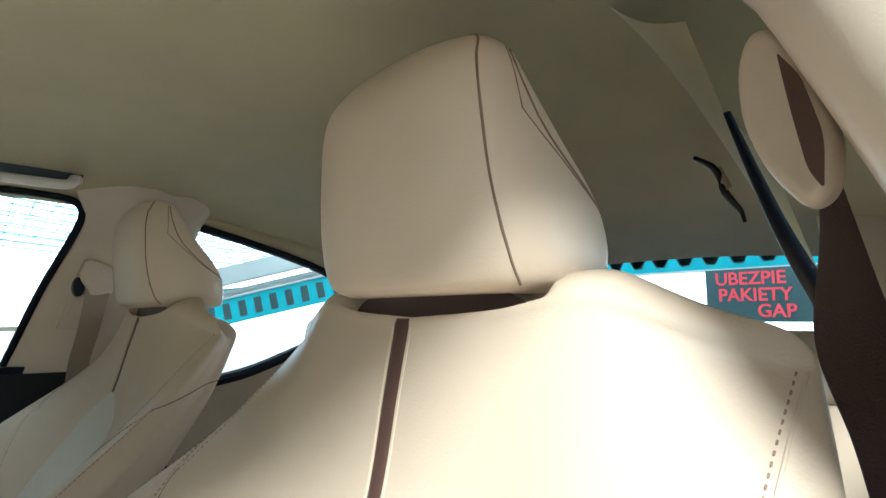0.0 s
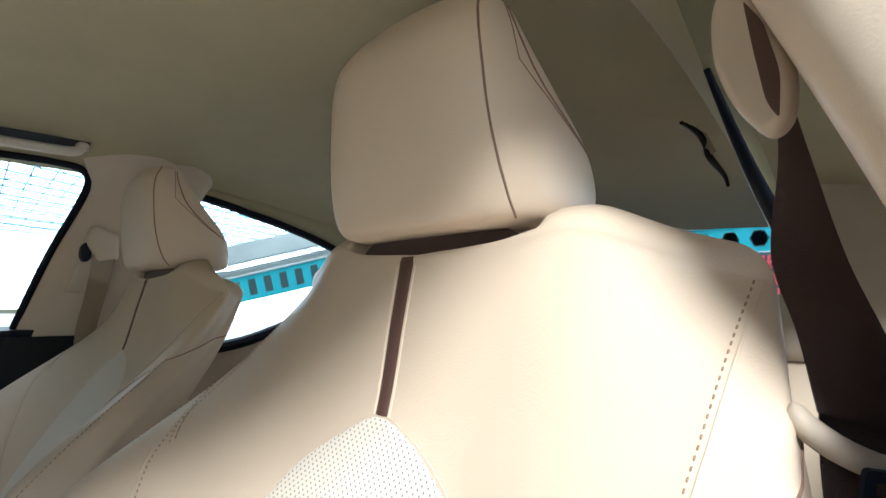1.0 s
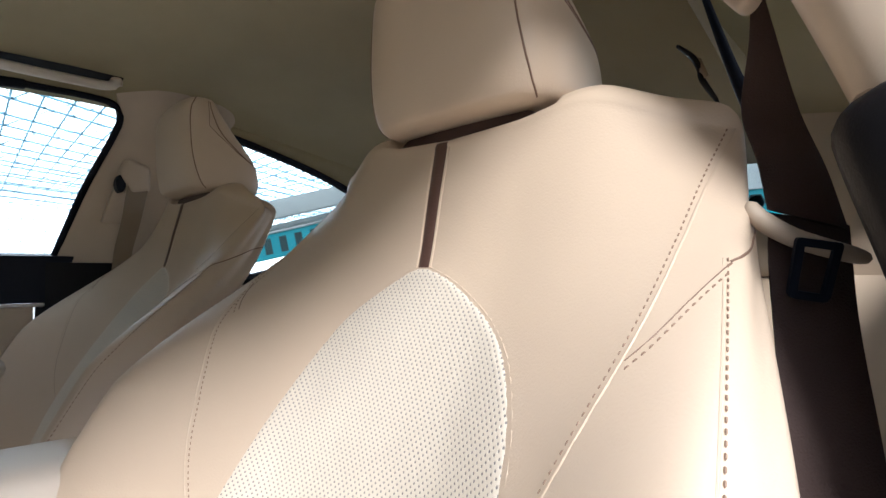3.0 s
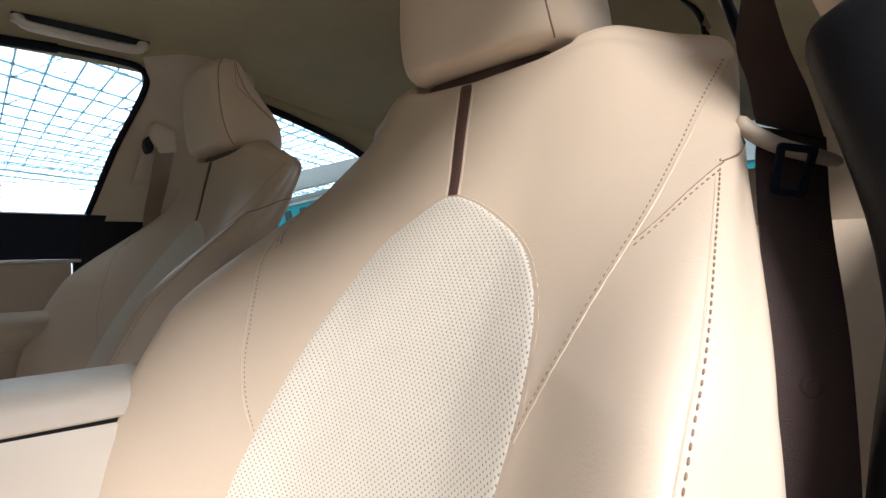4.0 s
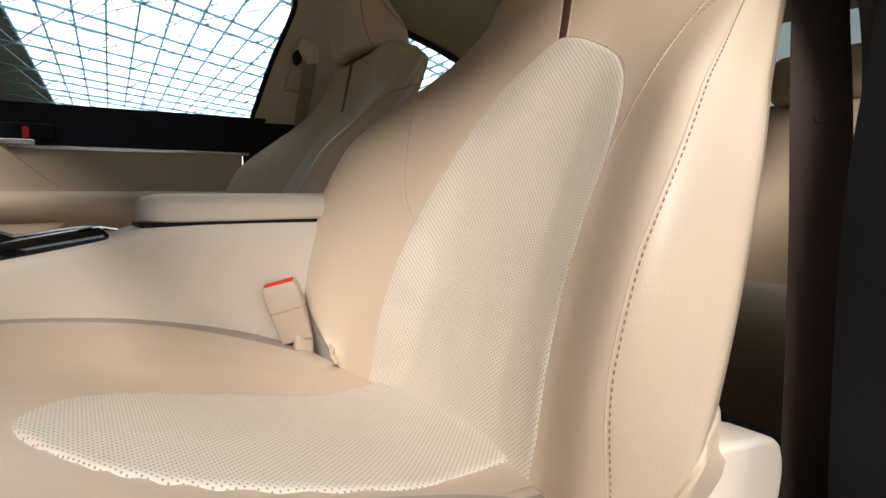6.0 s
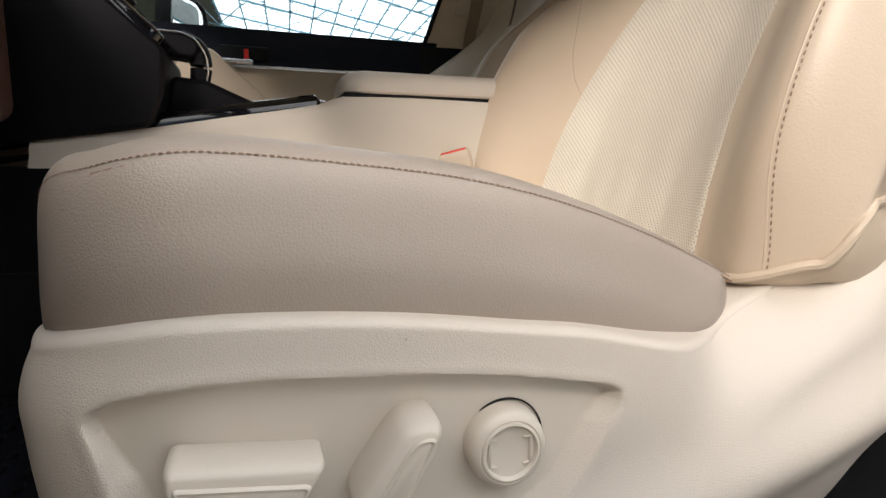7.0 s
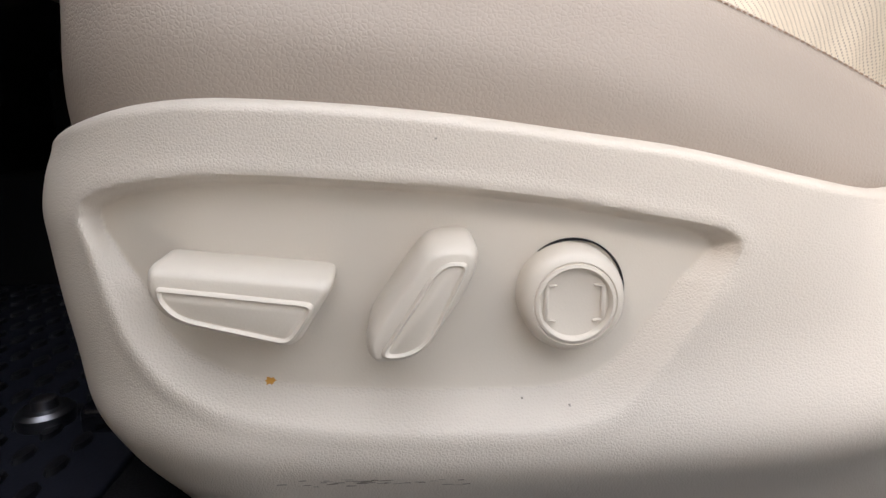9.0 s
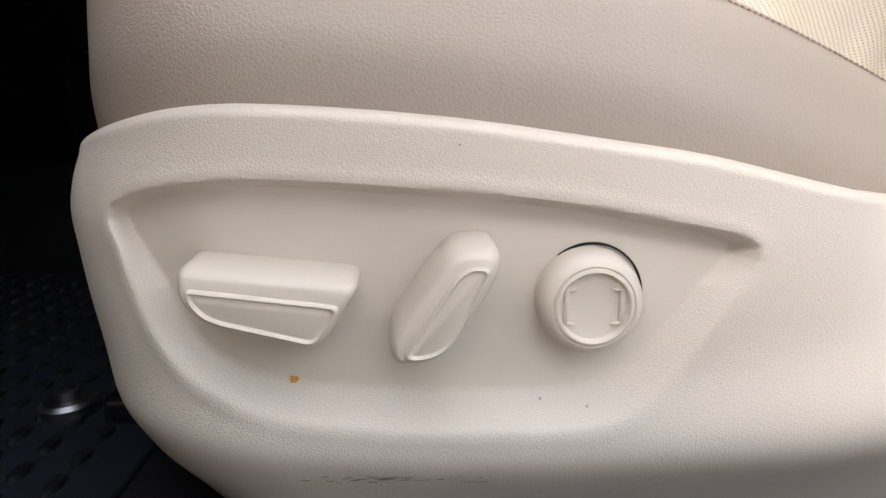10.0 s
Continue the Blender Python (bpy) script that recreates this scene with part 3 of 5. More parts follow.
def cushion(seat):
    c = tagged(new("seat_cushion"), "beige leather seat cushion with raised bolsters")
    c.parent = seat
    us = np.concatenate([np.linspace(-5, 5, 121)])
    rows = []
    r = 0.035
    for q in (-1.0, 0.0, 0.12, 0.25, 0.4, 0.55, 0.7, 0.85, 1.0):
        row = []
        for u in us:
            p = cush_point(u, 0.244 + r)
            ang = (1 - max(q, 0)) * math.pi / 2
            hgt = 0.7 * r
            p.y = 0.244 + r - r * math.sin(ang) + (0.03 if q < 0 else 0)
            if abs(u) < 4.2:
                p.z -= hgt * (1 - math.cos(ang))
                if q < 0:
                    p.z -= 0.05
            p.x = cush_point(u, 0.244 + r - r * math.sin(ang)).x * (0.93 if q < 0 else 1)
            row.append(p)
        rows.append(row)
    for y in np.linspace(0.244 + r + 0.005, 0.70, 66):
        row = []
        for u in us:
            p = cush_point(u, y)
            if y > 0.372:
                d = abs(abs(p.x) - spline(CUSH_EDGE, y))
                if abs(u) < 3:
                    p.z -= 0.003 * math.exp(-(d / 0.004)**2)
            row.append(p)
        rows.append(row)
    for k, y in enumerate(np.linspace(0.705, 0.80, 14)):
        row = []
        for u in us:
            p = cush_point(u, y)
            # rounded rear end of the bolsters
            if abs(u) > 2.2:
                f = min(1.0, (y - 0.70) / 0.06)
                p.y = 0.70 + 0.022 * math.sin(f * math.pi / 2) + 0.06 * max(0, 2.8 - abs(u)) - 0.034 * max(0.0, abs(u) - 3)
                p.z -= 0.045 * (1 - math.cos(f * math.pi / 2)) * min(1, (abs(u) - 2.2))
                p.x *= 1 - 0.10 * (1 - math.cos(f * math.pi / 2)) * min(1, (abs(u) - 2.2))
            row.append(p)
        rows.append(row)
    k = 30
    grid("top_cover", [r[k:len(us) - k] for r in rows], LEATHER, c)
    # flanks get the darker leather, so their shade is painted in
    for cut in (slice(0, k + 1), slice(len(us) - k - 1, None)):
        grid("side_panel", [r[cut] for r in rows], LEATHER_SHADED, c, "beige leather side panel, shade put into its colour")
    # perforated middle
    rows, uvs = [], []
    for y in [0.372, 0.3735, 0.376, 0.380, 0.387] + list(np.linspace(0.395, 0.82, 40)):
        e = spline(CUSH_EDGE, y)
        row, q = [], []
        for s in np.concatenate([[-1, -0.985, -0.96, -0.92], np.linspace(-0.86, 0.86, 19), [0.92, 0.96, 0.985, 1]]):
            x = s * e
            u = math.copysign(np.interp(abs(x), [0, 0.15, 0.225], [0, 1, 2]), x)
            p = cush_point(u, y)
            p.x = x
            p.z += -0.0045 + 0.0075 * (1 - math.exp(-(1 - abs(s)) * e / 0.0035)) * min(1, (y - 0.3715) / 0.006)
            row.append(p)
            q.append((x, y))
        rows.append(row)
        uvs.append(q)
    grid("insert", rows, INSERT, c, "cream perforated leather insert", uvs=uvs)
    for sgn in (-1, 1):
        ys = np.linspace(0.285, 0.712, 80)
        pts = [cush_point(sgn * 3.08, y) for y in ys]
        tube("seam", [p - Vector((0.0006 * sgn, 0, 0.0006)) for p in pts], 0.0008, SEAM, c, sides=6)
        pts = []
        for ang in np.linspace(1.25, 0.1, 12):  # round the front corner
            p = cush_point(sgn * 3.03, 0.279)
            yy = 0.279 - 0.035 * math.sin(ang)
            pts.append(Vector((cush_point(sgn * 3.03, yy).x, yy, p.z - 0.0245 * (1 - math.cos(ang)))))
        pts += [cush_point(sgn * 3.03, y) for y in ys]
        nor = [Vector((sgn * 0.7, 0, 0.7)) for _ in pts]
        dashes("stitching", pts, nor, THREAD, c, 0.0028, 0.0010, 0.00042)


# ------------------------------------------------------------------ seat side trim with its switches
RECESS = [(0.2812, 0.2075), (0.2945, 0.2141), (0.324, 0.2192), (0.358, 0.2203), (0.393, 0.2181), (0.440, 0.2148), (0.4885, 0.2092), (0.539, 0.2002), (0.5653, 0.1947), (0.5755, 0.1892), (0.5760, 0.1820), (0.568, 0.1665), (0.5565, 0.1485),
          (0.5445, 0.1325), (0.532, 0.1190), (0.516, 0.1095), (0.493, 0.1045), (0.453, 0.1038), (0.414, 0.1045), (0.3757, 0.1074), (0.346, 0.1125), (0.3267, 0.120), (0.3105, 0.1290), (0.298, 0.1450), (0.2888, 0.1690), (0.2826, 0.1930), (0.2793, 0.2030)]


def depth_in(poly, a, b):
    """Signed distance to the outline, positive inside."""
    p = np.array((a, b))
    q = poly
    r = np.roll(poly, -1, 0)
    d = r - q
    t = np.clip(((p - q) * d).sum(1) / (d * d).sum(1), 0, 1)
    dist = np.linalg.norm(q + d * t[:, None] - p, axis=1).min()
    c = ((q[:, 1] > b) != (r[:, 1] > b)) & (a < (r[:, 0] - q[:, 0]) * (b - q[:, 1]) / (r[:, 1] - q[:, 1] + 1e-12) + q[:, 0])
    return dist if c.sum() % 2 else -dist


RECESS_POLY = np.array([tuple(p) for p in through_points(RECESS + RECESS[:1], 120)][:-1])
SHELL_FRONT = [(0.0185, 0.299), (0.050, 0.277), (0.0725, 0.2590), (0.105, 0.2460), (0.149, 0.2380), (0.184, 0.2345), (0.2014, 0.2335), (0.218, 0.2370), (0.237, 0.2440), (0.30, 0.252)]
RIDGE = [(0.26, 0.100), (0.31, 0.097), (0.41, 0.091), (0.50, 0.091), (0.59, 0.096), (0.64, 0.102), (0.68, 0.112), (0.75, 0.130), (0.85, 0.16), (0.95, 0.19)]
SHELL = 0.358
shell_front, ridge_at, trim_top = sampled(SHELL_FRONT), sampled(RIDGE), sampled(TRIM_TOP)
shell_rear = sampled([(0.02, 0.80), (0.14, 0.855), (0.22, 0.925), (0.26, 0.935), (0.30, 0.90)])


def recess_wall(y, z, d):
    """0 on the shell, 1 on the recess's floor: steep above, a broad slope below and in front."""
    w = 0.0034 + 0.0098 * min(1, max(0.0, (0.194 - z) / 0.025))
    s = (d + 0.0004) / w
    r = 0.0012 / w  # edge rounding
    if s <= -r or s >= 1 + r:
        return 0.0 if s <= -r else 1.0
    if s < r:
        return (s + r)**2 / (4 * r)
    if s > 1 - r:
        return 1 - (1 + r - s)**2 / (4 * r)
    return s


def shell_x(y, z):
    yf = shell_front(z)
    t = min(1.0, max(0.0, (yf + 0.105 - y) / 0.105))
    x = SHELL - 0.080 * (1 - math.sqrt(max(0.0, 1 - t * t))) - 0.002 * ((y - 0.45) / 0.2)**2
    d = depth_in(RECESS_POLY, y, z) if 0.24 < y < 0.60 and 0.09 < z < 0.235 else -0.05
    x -= 0.0120 * recess_wall(y, z, d)
    x += 0.0006 * math.exp(-((d + 0.004) / 0.004)**2)
    rz = ridge_at(y)
    k = z - rz
    grow = min(1, max(0.0, (y - 0.30) / 0.35))
    x += (0.004 + 0.012 * grow) * math.exp(-(k / (0.018 + 0.012 * grow))**2)
    if k < 0:
        x -= 2.6 * k * k
    return x


def seat_trim(seat, side):
    t = tagged(new("side_trim"), "beige grained plastic seat side trim with a recessed switch panel")
    t.parent = seat
    ts = np.concatenate([np.linspace(0, 1, 8)[:-1]**2 * 0.02, np.linspace(0.02, 0.52, 290)[:-1], np.linspace(0.52, 1, 50)])
    rows = []
    n = 190
    for i in range(-6, n + 9):
        row = []
        for f in ts:
            y = 0.233 + 0.697 * f
            top = trim_top(y) - 0.006
            v = min(max(i / (n - 1), 0), 1)
            z = 0.02 + (top - 0.02) * v
            yf = shell_front(z)
            rear = shell_rear(z)
            yy = yf + (rear - yf) * f
            x = shell_x(yy, z)
            # front and rear edges turn inwards
            e = min(rear - yy, 0.03) / 0.03
            x -= 0.03 * (1 - math.sqrt(max(0, 1 - (1 - e)**2)))
            # the upper edge draws in behind the cushion, under the backrest
            k = min(1.0, max(0.0, (yy - 0.61) / 0.11)) * min(1.0, max(0.0, (0.86 - yy) / 0.10))
            q = min(1.0, max(0.0, (z - top + 0.075) / 0.075))
            x -= 0.048 * k * k * (3 - 2 * k) * q * q
            if i > n - 1:
                q = (i - n + 1) / 9 * math.pi / 2
                z += 0.006 * math.sin(q)
                x -= 0.010 * (1 - math.cos(q))
                if i == n + 8:
                    x -= 0.03
            if i < 0:
                x -= 0.006 * -i
            row.append(Vector((side * x, yy, z)))
        rows.append(row)
    for row in rows:
        row.insert(0, row[0] + Vector((-side * 0.06, 0.0, 0)))
        row.append(row[-1] + Vector((-side * 0.05, 0.0, 0)))
    ob = grid("shell", rows, PLASTIC, t)
    ob.data.materials.append(SMOOTH)  # the recess's floor has no grain
    for f in ob.data.polygons:
        c = f.center
        if 0.27 < c.y < 0.58 and 0.10 < c.z < 0.222 and depth_in(RECESS_POLY, c.y, c.z) > 0.0034 + 0.0098 * min(1, max(0.0, (0.194 - c.z) / 0.025)):
            f.material_index = 1
    return t


def seat_switches(trim, side):
    base = SHELL - 0.0125

    def place(a, b, h):  # the switches droop a little outwards
        return Vector((side * (base + h), a, b - 0.12 * h))
    # fore-and-aft switch
    o = soft_polygon([(0.3165, 0.1885), (0.3950, 0.1802), (0.3755, 0.1492), (0.3240, 0.1622), (0.3150, 0.1750)], [0.006, 0.008, 0.008, 0.012, 0.009])
    s = slab("slide_switch", o, place, [(0.0004, 0.0), (0.0002, 0.010), (0.0001, 0.013), (0, 0.0165), (0.0004, 0.0200), (0.0014, 0.0226), (0.0028, 0.0242), (0.0040, 0.0248)], SMOOTH, trim, "smooth beige slide switch")
    o2 = soft_polygon([(0.3208, 0.1802), (0.3868, 0.1716), (0.3742, 0.1530), (0.3288, 0.1648), (0.3214, 0.1730)], [0.003, 0.006, 0.006, 0.010, 0.006])
    slab("face", o2, place, [(0, 0.0190), (0, 0.0254), (0.0005, 0.0264), (0.0012, 0.0268), (0.0019, 0.0262), (0.0023, 0.0252), (0.0030, 0.0252), (0.0036, 0.0256)], SMOOTH, s)
    # recliner lever
    o = soft_polygon([(0.4350, 0.1970), (0.4555, 0.1964), (0.4530, 0.180), (0.4368, 0.1560), (0.4275, 0.1445), (0.4075, 0.1435), (0.4045, 0.156), (0.4255, 0.1870)], [0.014, 0.008, 0.03, 0.016, 0.012, 0.006, 0.009, 0.03])
    s = slab("recline_switch", o, place, [(0.0004, 0.0), (0.0002, 0.011), (0.0001, 0.0150), (0, 0.0190), (0.0005, 0.0236), (0.0018, 0.0268), (0.0034, 0.0286), (0.0044, 0.0290)], SMOOTH, trim, "smooth beige recline switch")
    o2 = soft_polygon([(0.4378, 0.1900), (0.4508, 0.1896), (0.4345, 0.1550), (0.4248, 0.1484), (0.4105, 0.1478)], [0.010, 0.005, 0.014, 0.010, 0.006])
    slab("face", o2, place, [(0, 0.0240), (0, 0.0294), (0.0005, 0.0304), (0.0011, 0.0308), (0.0017, 0.0302), (0.0021, 0.0294), (0.0028, 0.0294), (0.0034, 0.0298)], SMOOTH, s)
    # round lumbar switch
    cy, cz = 0.4995, 0.1645
    ring = lambda r: [(cy + r * math.cos(q), cz + r * math.sin(q)) for q in np.linspace(0, 2 * math.pi, 56, endpoint=False)]
    slab("socket", [(a + 0.0020, b + 0.0002) for a, b in ring(0.0256)], place, [(0, -0.004), (0.0, 0.0016), (0.0004, 0.0018), (0.0008, 0.0018), (0.0012, -0.001)], BLACK, trim, "dark gap round the lumbar switch")
    s = slab("lumbar_switch", ring(0.0245), place, [(0.0, 0.0), (0.0, 0.0095), (0.001, 0.0125), (0.003, 0.0150), (0.005, 0.0158), (0.0054, 0.0152), (0.0058, 0.0152), (0.0062, 0.0162), (0.0074, 0.0166), (0.0082, 0.0160),
                                                    (0.0088, 0.0142), (0.014, 0.0132), (0.020, 0.0128)], SMOOTH, trim, "round smooth beige lumbar switch")
    for k, (a, b, ha, hb) in enumerate(((-0.013, 0.0, 0.0010, 0.008), (0.013, 0.0, 0.0010, 0.008))):
        slab("marker", rounded_outline([(cy + a - ha, cz + b - hb), (cy + a + ha, cz + b - hb), (cy + a + ha, cz + b + hb), (cy + a - ha, cz + b + hb)], 0.0007, 3),
             place, [(0, 0.0120), (0, 0.0150), (0.0004, 0.0153)], SMOOTH, s)
    for a in (-1, 1):
        for b in (-1, 1):
            slab("marker", rounded_outline([(cy + a * 0.0135, cz + b * 0.0078 - 0.0006), (cy + a * 0.0085, cz + b * 0.0084 - 0.0002), (cy + a * 0.0085, cz + b * 0.0084 + 0.0002), (cy + a * 0.0135, cz + b * 0.0078 + 0.0008)], 0.0003, 3),
                 place, [(0, 0.0120), (0, 0.0150), (0.0002, 0.0153)], SMOOTH, s)


def front_seat(name, label):
    seat = thing(name, label, "car seat", "front seats")
    seat_back(seat)
    headrest(seat)
    cushion(seat)
    return seat


SEAT_X = 0.37
driver_seat = front_seat("front_seat", "beige leather car seat with a cream perforated insert and dark strip")
passenger_seat = copy_thing(driver_seat, pose(-0.386, 0, 0))
tagged(passenger_seat, "beige leather front passenger seat beside the window")
trim_l = seat_trim(driver_seat, 1)
seat_switches(trim_l, 1)
# a small yellow stain, specks and a scuff on the trim
blob = [(0.3585 + r * math.cos(q), 0.1235 + 0.75 * r * math.sin(q)) for q, r in zip(np.linspace(0, 2 * math.pi, 14, endpoint=False), (0.003, 0.002, 0.0028, 0.0016, 0.0024, 0.003, 0.0019, 0.0026, 0.002, 0.0029, 0.0017, 0.0025, 0.0021, 0.0018))]
verts = [(shell_x(0.3585, 0.1235) + 0.0004, 0.3585, 0.1235)] + [(shell_x(a, b) + 0.0004, a, b) for a, b in blob]
raw("stain", verts, [(0, 1 + k, 1 + (k + 1) % 14) for k in range(14)], STAIN, trim_l, "small dried yellow stain")
rnd = random.Random(3)
verts, faces = [], []
for k in range(46):
    a, b = rnd.gauss(0.405, 0.022), rnd.gauss(0.0785, 0.0012)
    l, w = rnd.uniform(0.0006, 0.003), rnd.uniform(0.00015, 0.0004)
    n = len(verts)
    verts += [(shell_x(p, q) + 0.0004, p, q) for p, q in ((a - l, b - w), (a + l, b - w * 0.6), (a + l, b + w), (a - l, b + w * 0.5))]
    faces.append((n, n + 1, n + 2, n + 3))
for a, b in ((0.478, 0.1135), (0.500, 0.1115), (0.437, 0.236)):
    n = len(verts)
    verts += [(shell_x(p, q) + 0.0004, p, q) for p, q in ((a - 0.0005, b - 0.0004), (a + 0.0005, b - 0.0004), (a + 0.0005, b + 0.0005), (a - 0.0005, b + 0.0004))]
    faces.append((n, n + 1, n + 2, n + 3))
tagged(raw("scuff_marks", verts, faces, SCUFF, trim_l), "dark scuff marks along the lower edge", kind="stuff")
driver_seat.matrix_basis = pose(SEAT_X, 0, 0)


# ------------------------------------------------------------------ car body: floor, roof, pillars
def structure(ob, label=""):
    return tagged(ob, label, kind="structure")


floor = structure(grid("floor", [[(x, y, 0.015 + 0.012 * math.sin(x * 3) + (0.16 if abs(x) < 0.10 else 0) * (1 if y < 1.3 else 0.6)) for x in np.linspace(-0.76, 0.76, 40)] for y in np.linspace(-0.55, 1.75, 40)], CARPET), "black carpeted car floor")
sill = thing("door_sill", "dark plastic door sill plate beside the seat", "door sill")
box("plate", (0.765, -0.5, -0.02), (0.86, 1.02, 0.075), BLACK, sill, bevel=0.015)
structure(box("bulkhead", (-0.80, -0.62, -0.05), (0.80, -0.56, 0.72), BLACK, bevel=0), "black front bulkhead of the footwell")
for sgn in (-1, 1):
    structure(box("kick_panel", (sgn * 0.79 - 0.02, -0.60, -0.02), (sgn * 0.79 + 0.02, -0.06 if sgn > 0 else 0.0, 0.62), BLACK, bevel=0.01), "black footwell side panel")


def roof_z(x, y):
    crown = spline([(-0.1, 1.05), (0.3, 1.120), (0.85, 1.145), (1.2, 1.122), (1.6, 1.058), (1.9, 1.005), (2.12, 0.965)], y)
    a = abs(x) / 0.60
    return crown - 0.060 * a**2.6 - 0.012 * max(0, a - 0.9) * 10


rows = []
for y in np.linspace(-0.1, 2.12, 70):
    row = []
    for x in np.linspace(-0.64, 0.64, 60):
        z = roof_z(x, y)
        z -= 0.004 * math.exp(-((y - 1.12) / 0.012)**2) + 0.0015 * math.exp(-((y - 1.30 - 0.12 * x) / 0.006)**2)
        row.append((x, y, z))
    rows.append(row)
ceiling = structure(grid("ceiling", rows, HEADLINER), "beige fabric headliner")
roof_rows = [[(x * 1.04, y, roof_z(x, y) + 0.05) for x in np.linspace(-0.66, 0.66, 24)] for y in np.linspace(-0.1, 2.2, 24)]
structure(grid("roof", roof_rows, BLACK), "car roof skin")


def side_x(z):
    """Inner face of the body side at a height."""
    return spline([(0.0, 0.74), (0.45, 0.735), (0.70, 0.755), (0.78, 0.735), (0.95, 0.665), (1.06, 0.612), (1.12, 0.57)], z)


def b_pillar(sgn, name, label, split):
    p = thing(name, label, "pillar")
    rows = []
    for z in np.linspace(split, 1.10, 30):
        ahead = spline([(0.70, 0.878), (0.88, 0.930), (1.01, 0.978), (1.10, 0.985)], z) - 1.085 + 0.02 * (z - 0.8)
        sec = [(0.09, -0.105), (0.045, -0.107), (0.0, -0.106), (-0.021, -0.101), (-0.032, -0.087), (-0.039, -0.04), (-0.044, 0.02), (-0.042, 0.06), (-0.030, 0.10), (0.01, 0.125), (0.06, 0.12)] if sgn > 0 else [(0.004, ahead), (-0.010, ahead + 0.030), (-0.030, -0.02), (-0.040, 0.03), (-0.040, 0.08), (-0.022, 0.115), (0.01, 0.125), (0.05, 0.12), (0.05, ahead)]
        flare = max(0, (z - 1.0) / 0.1)
        rows.append([(sgn * (side_x(z) + dx - 0.02 * flare), 1.085 + dy * (1 + 0.5 * flare * flare) - 0.02 * (z - 0.8), z) for dx, dy in through_points(sec, 44)])
    grid("upper_trim", rows, TRIM, p, "beige plastic upper pillar trim", cap=True, wrap=True)
    rows = []
    for z in np.linspace(-0.02, split, 30):
        sec = [(0.0, -0.12 if sgn > 0 else -0.23), (-0.020, -0.05 if sgn > 0 else -0.19), (-0.030, 0.03), (-0.022, 0.10), (0.01, 0.13), (0.05, 0.125), (0.05, -0.12)]
        rows.append([(sgn * (side_x(z) + dx), 1.075 + dy, z) for dx, dy in through_points(sec, 24)])
    grid("lower_trim", rows, BLACK, p, "black plastic lower pillar trim", cap=True, wrap=True)
    return p


bp_l = b_pillar(1, "door_pillar", "beige and black door pillar behind the driver seat", 0.785)
bp_r = b_pillar(-1, "door_pillar", "beige and black door pillar beside the passenger seat", 0.708)


seal_edge = sampled([(-0.02, 0.738), (0.45, 0.736), (0.547, 0.735), (0.598, 0.733), (0.64, 0.728), (0.675, 0.720), (0.723, 0.705), (0.745, 0.698), (0.763, 0.694), (0.774, 0.699), (0.782, 0.712)])
rows = []
for z in list(np.linspace(-0.02, 0.74, 40)) + [0.75, 0.758, 0.765, 0.771, 0.776, 0.780, 0.782]:
    e = seal_edge(z)
    rows.append([(e + dx, y, z) for dx, y in through_points([(0.10, 0.962), (0.035, 0.955), (0.008, 0.965), (0.0, 0.985), (0.006, 1.005), (0.03, 1.02), (0.10, 1.03)], 22)])
grid("door_seal", rows, BLACK, bp_l, "black rubber door seal", cap=True)


def open_door():
    """The driver's door, swung out on its front hinges."""
    d = thing("car_door", "open driver door with beige lower panel and side window", "car door")
    m = pose(0.80, -0.20, 0, 0, 0, 38)
    rows = []
    for v in np.linspace(0, 1, 24):
        z = -0.10 + 0.82 * v
        bulge = 0.05 * math.sin(v * math.pi)
        rows.append([m @ Vector((x, y, z)) for x, y in through_points([(0.0, 0.0), (0.05, 0.02), (0.55, 0.025), (1.05, 0.02), (1.10, -0.02), (1.05, -0.10 - bulge), (0.5, -0.12 - bulge), (0.0, -0.08)], 30)])
    grid("panel", rows, NAVY, d, "door panel", wrap=True, cap=True)
    rows = [[m @ Vector((x, 0.028 + 0.03 * math.sin(v * math.pi), 0.02 + 0.55 * v)) for x in np.linspace(0.06, 1.02, 12)] for v in np.linspace(0, 1, 12)]
    grid("door_card", rows, TRIM, d, "beige padded door card")
    frame_line = [(0.02, -0.03, 0.72), (0.30, -0.03, 0.93), (0.55, -0.03, 1.04), (0.90, -0.03, 1.06), (1.02, -0.03, 1.00), (1.08, -0.03, 0.72)]
    tube("window_frame", [m @ Vector(p) for p in through_points(frame_line, 50)], 0.016, RUBBER, d, "black window frame")
    rows = [[m @ Vector((x, -0.03, 0.71 + v * (spline([(0.02, 0.72), (0.30, 0.93), (0.55, 1.04), (0.90, 1.06), (1.02, 1.0), (1.08, 0.72)], x) - 0.71))) for x in np.linspace(0.03, 1.06, 20)] for v in np.linspace(0, 1, 5)]
    pane = grid("window_glass", rows, GLASS, d, "clear window glass")
    pane.visible_shadow = False
    return d


open_door()


structure(tube("roof_rail", [(0.632 - 0.02 * max(0, y - 0.8), y, roof_z(0.60, y) - 0.018) for y in np.linspace(-0.1, 1.05, 20)], 0.036, TRIM, sides=14), "beige roof rail over the open door")
for sgn in (-1, 1):
    structure(tube("windscreen_pillar", [(sgn * (0.70 - 0.07 * q), -0.42 + 0.34 * q, 0.72 + 0.31 * q) for q in np.linspace(0, 1, 10)], 0.032, TRIM, sides=12), "beige windscreen pillar")


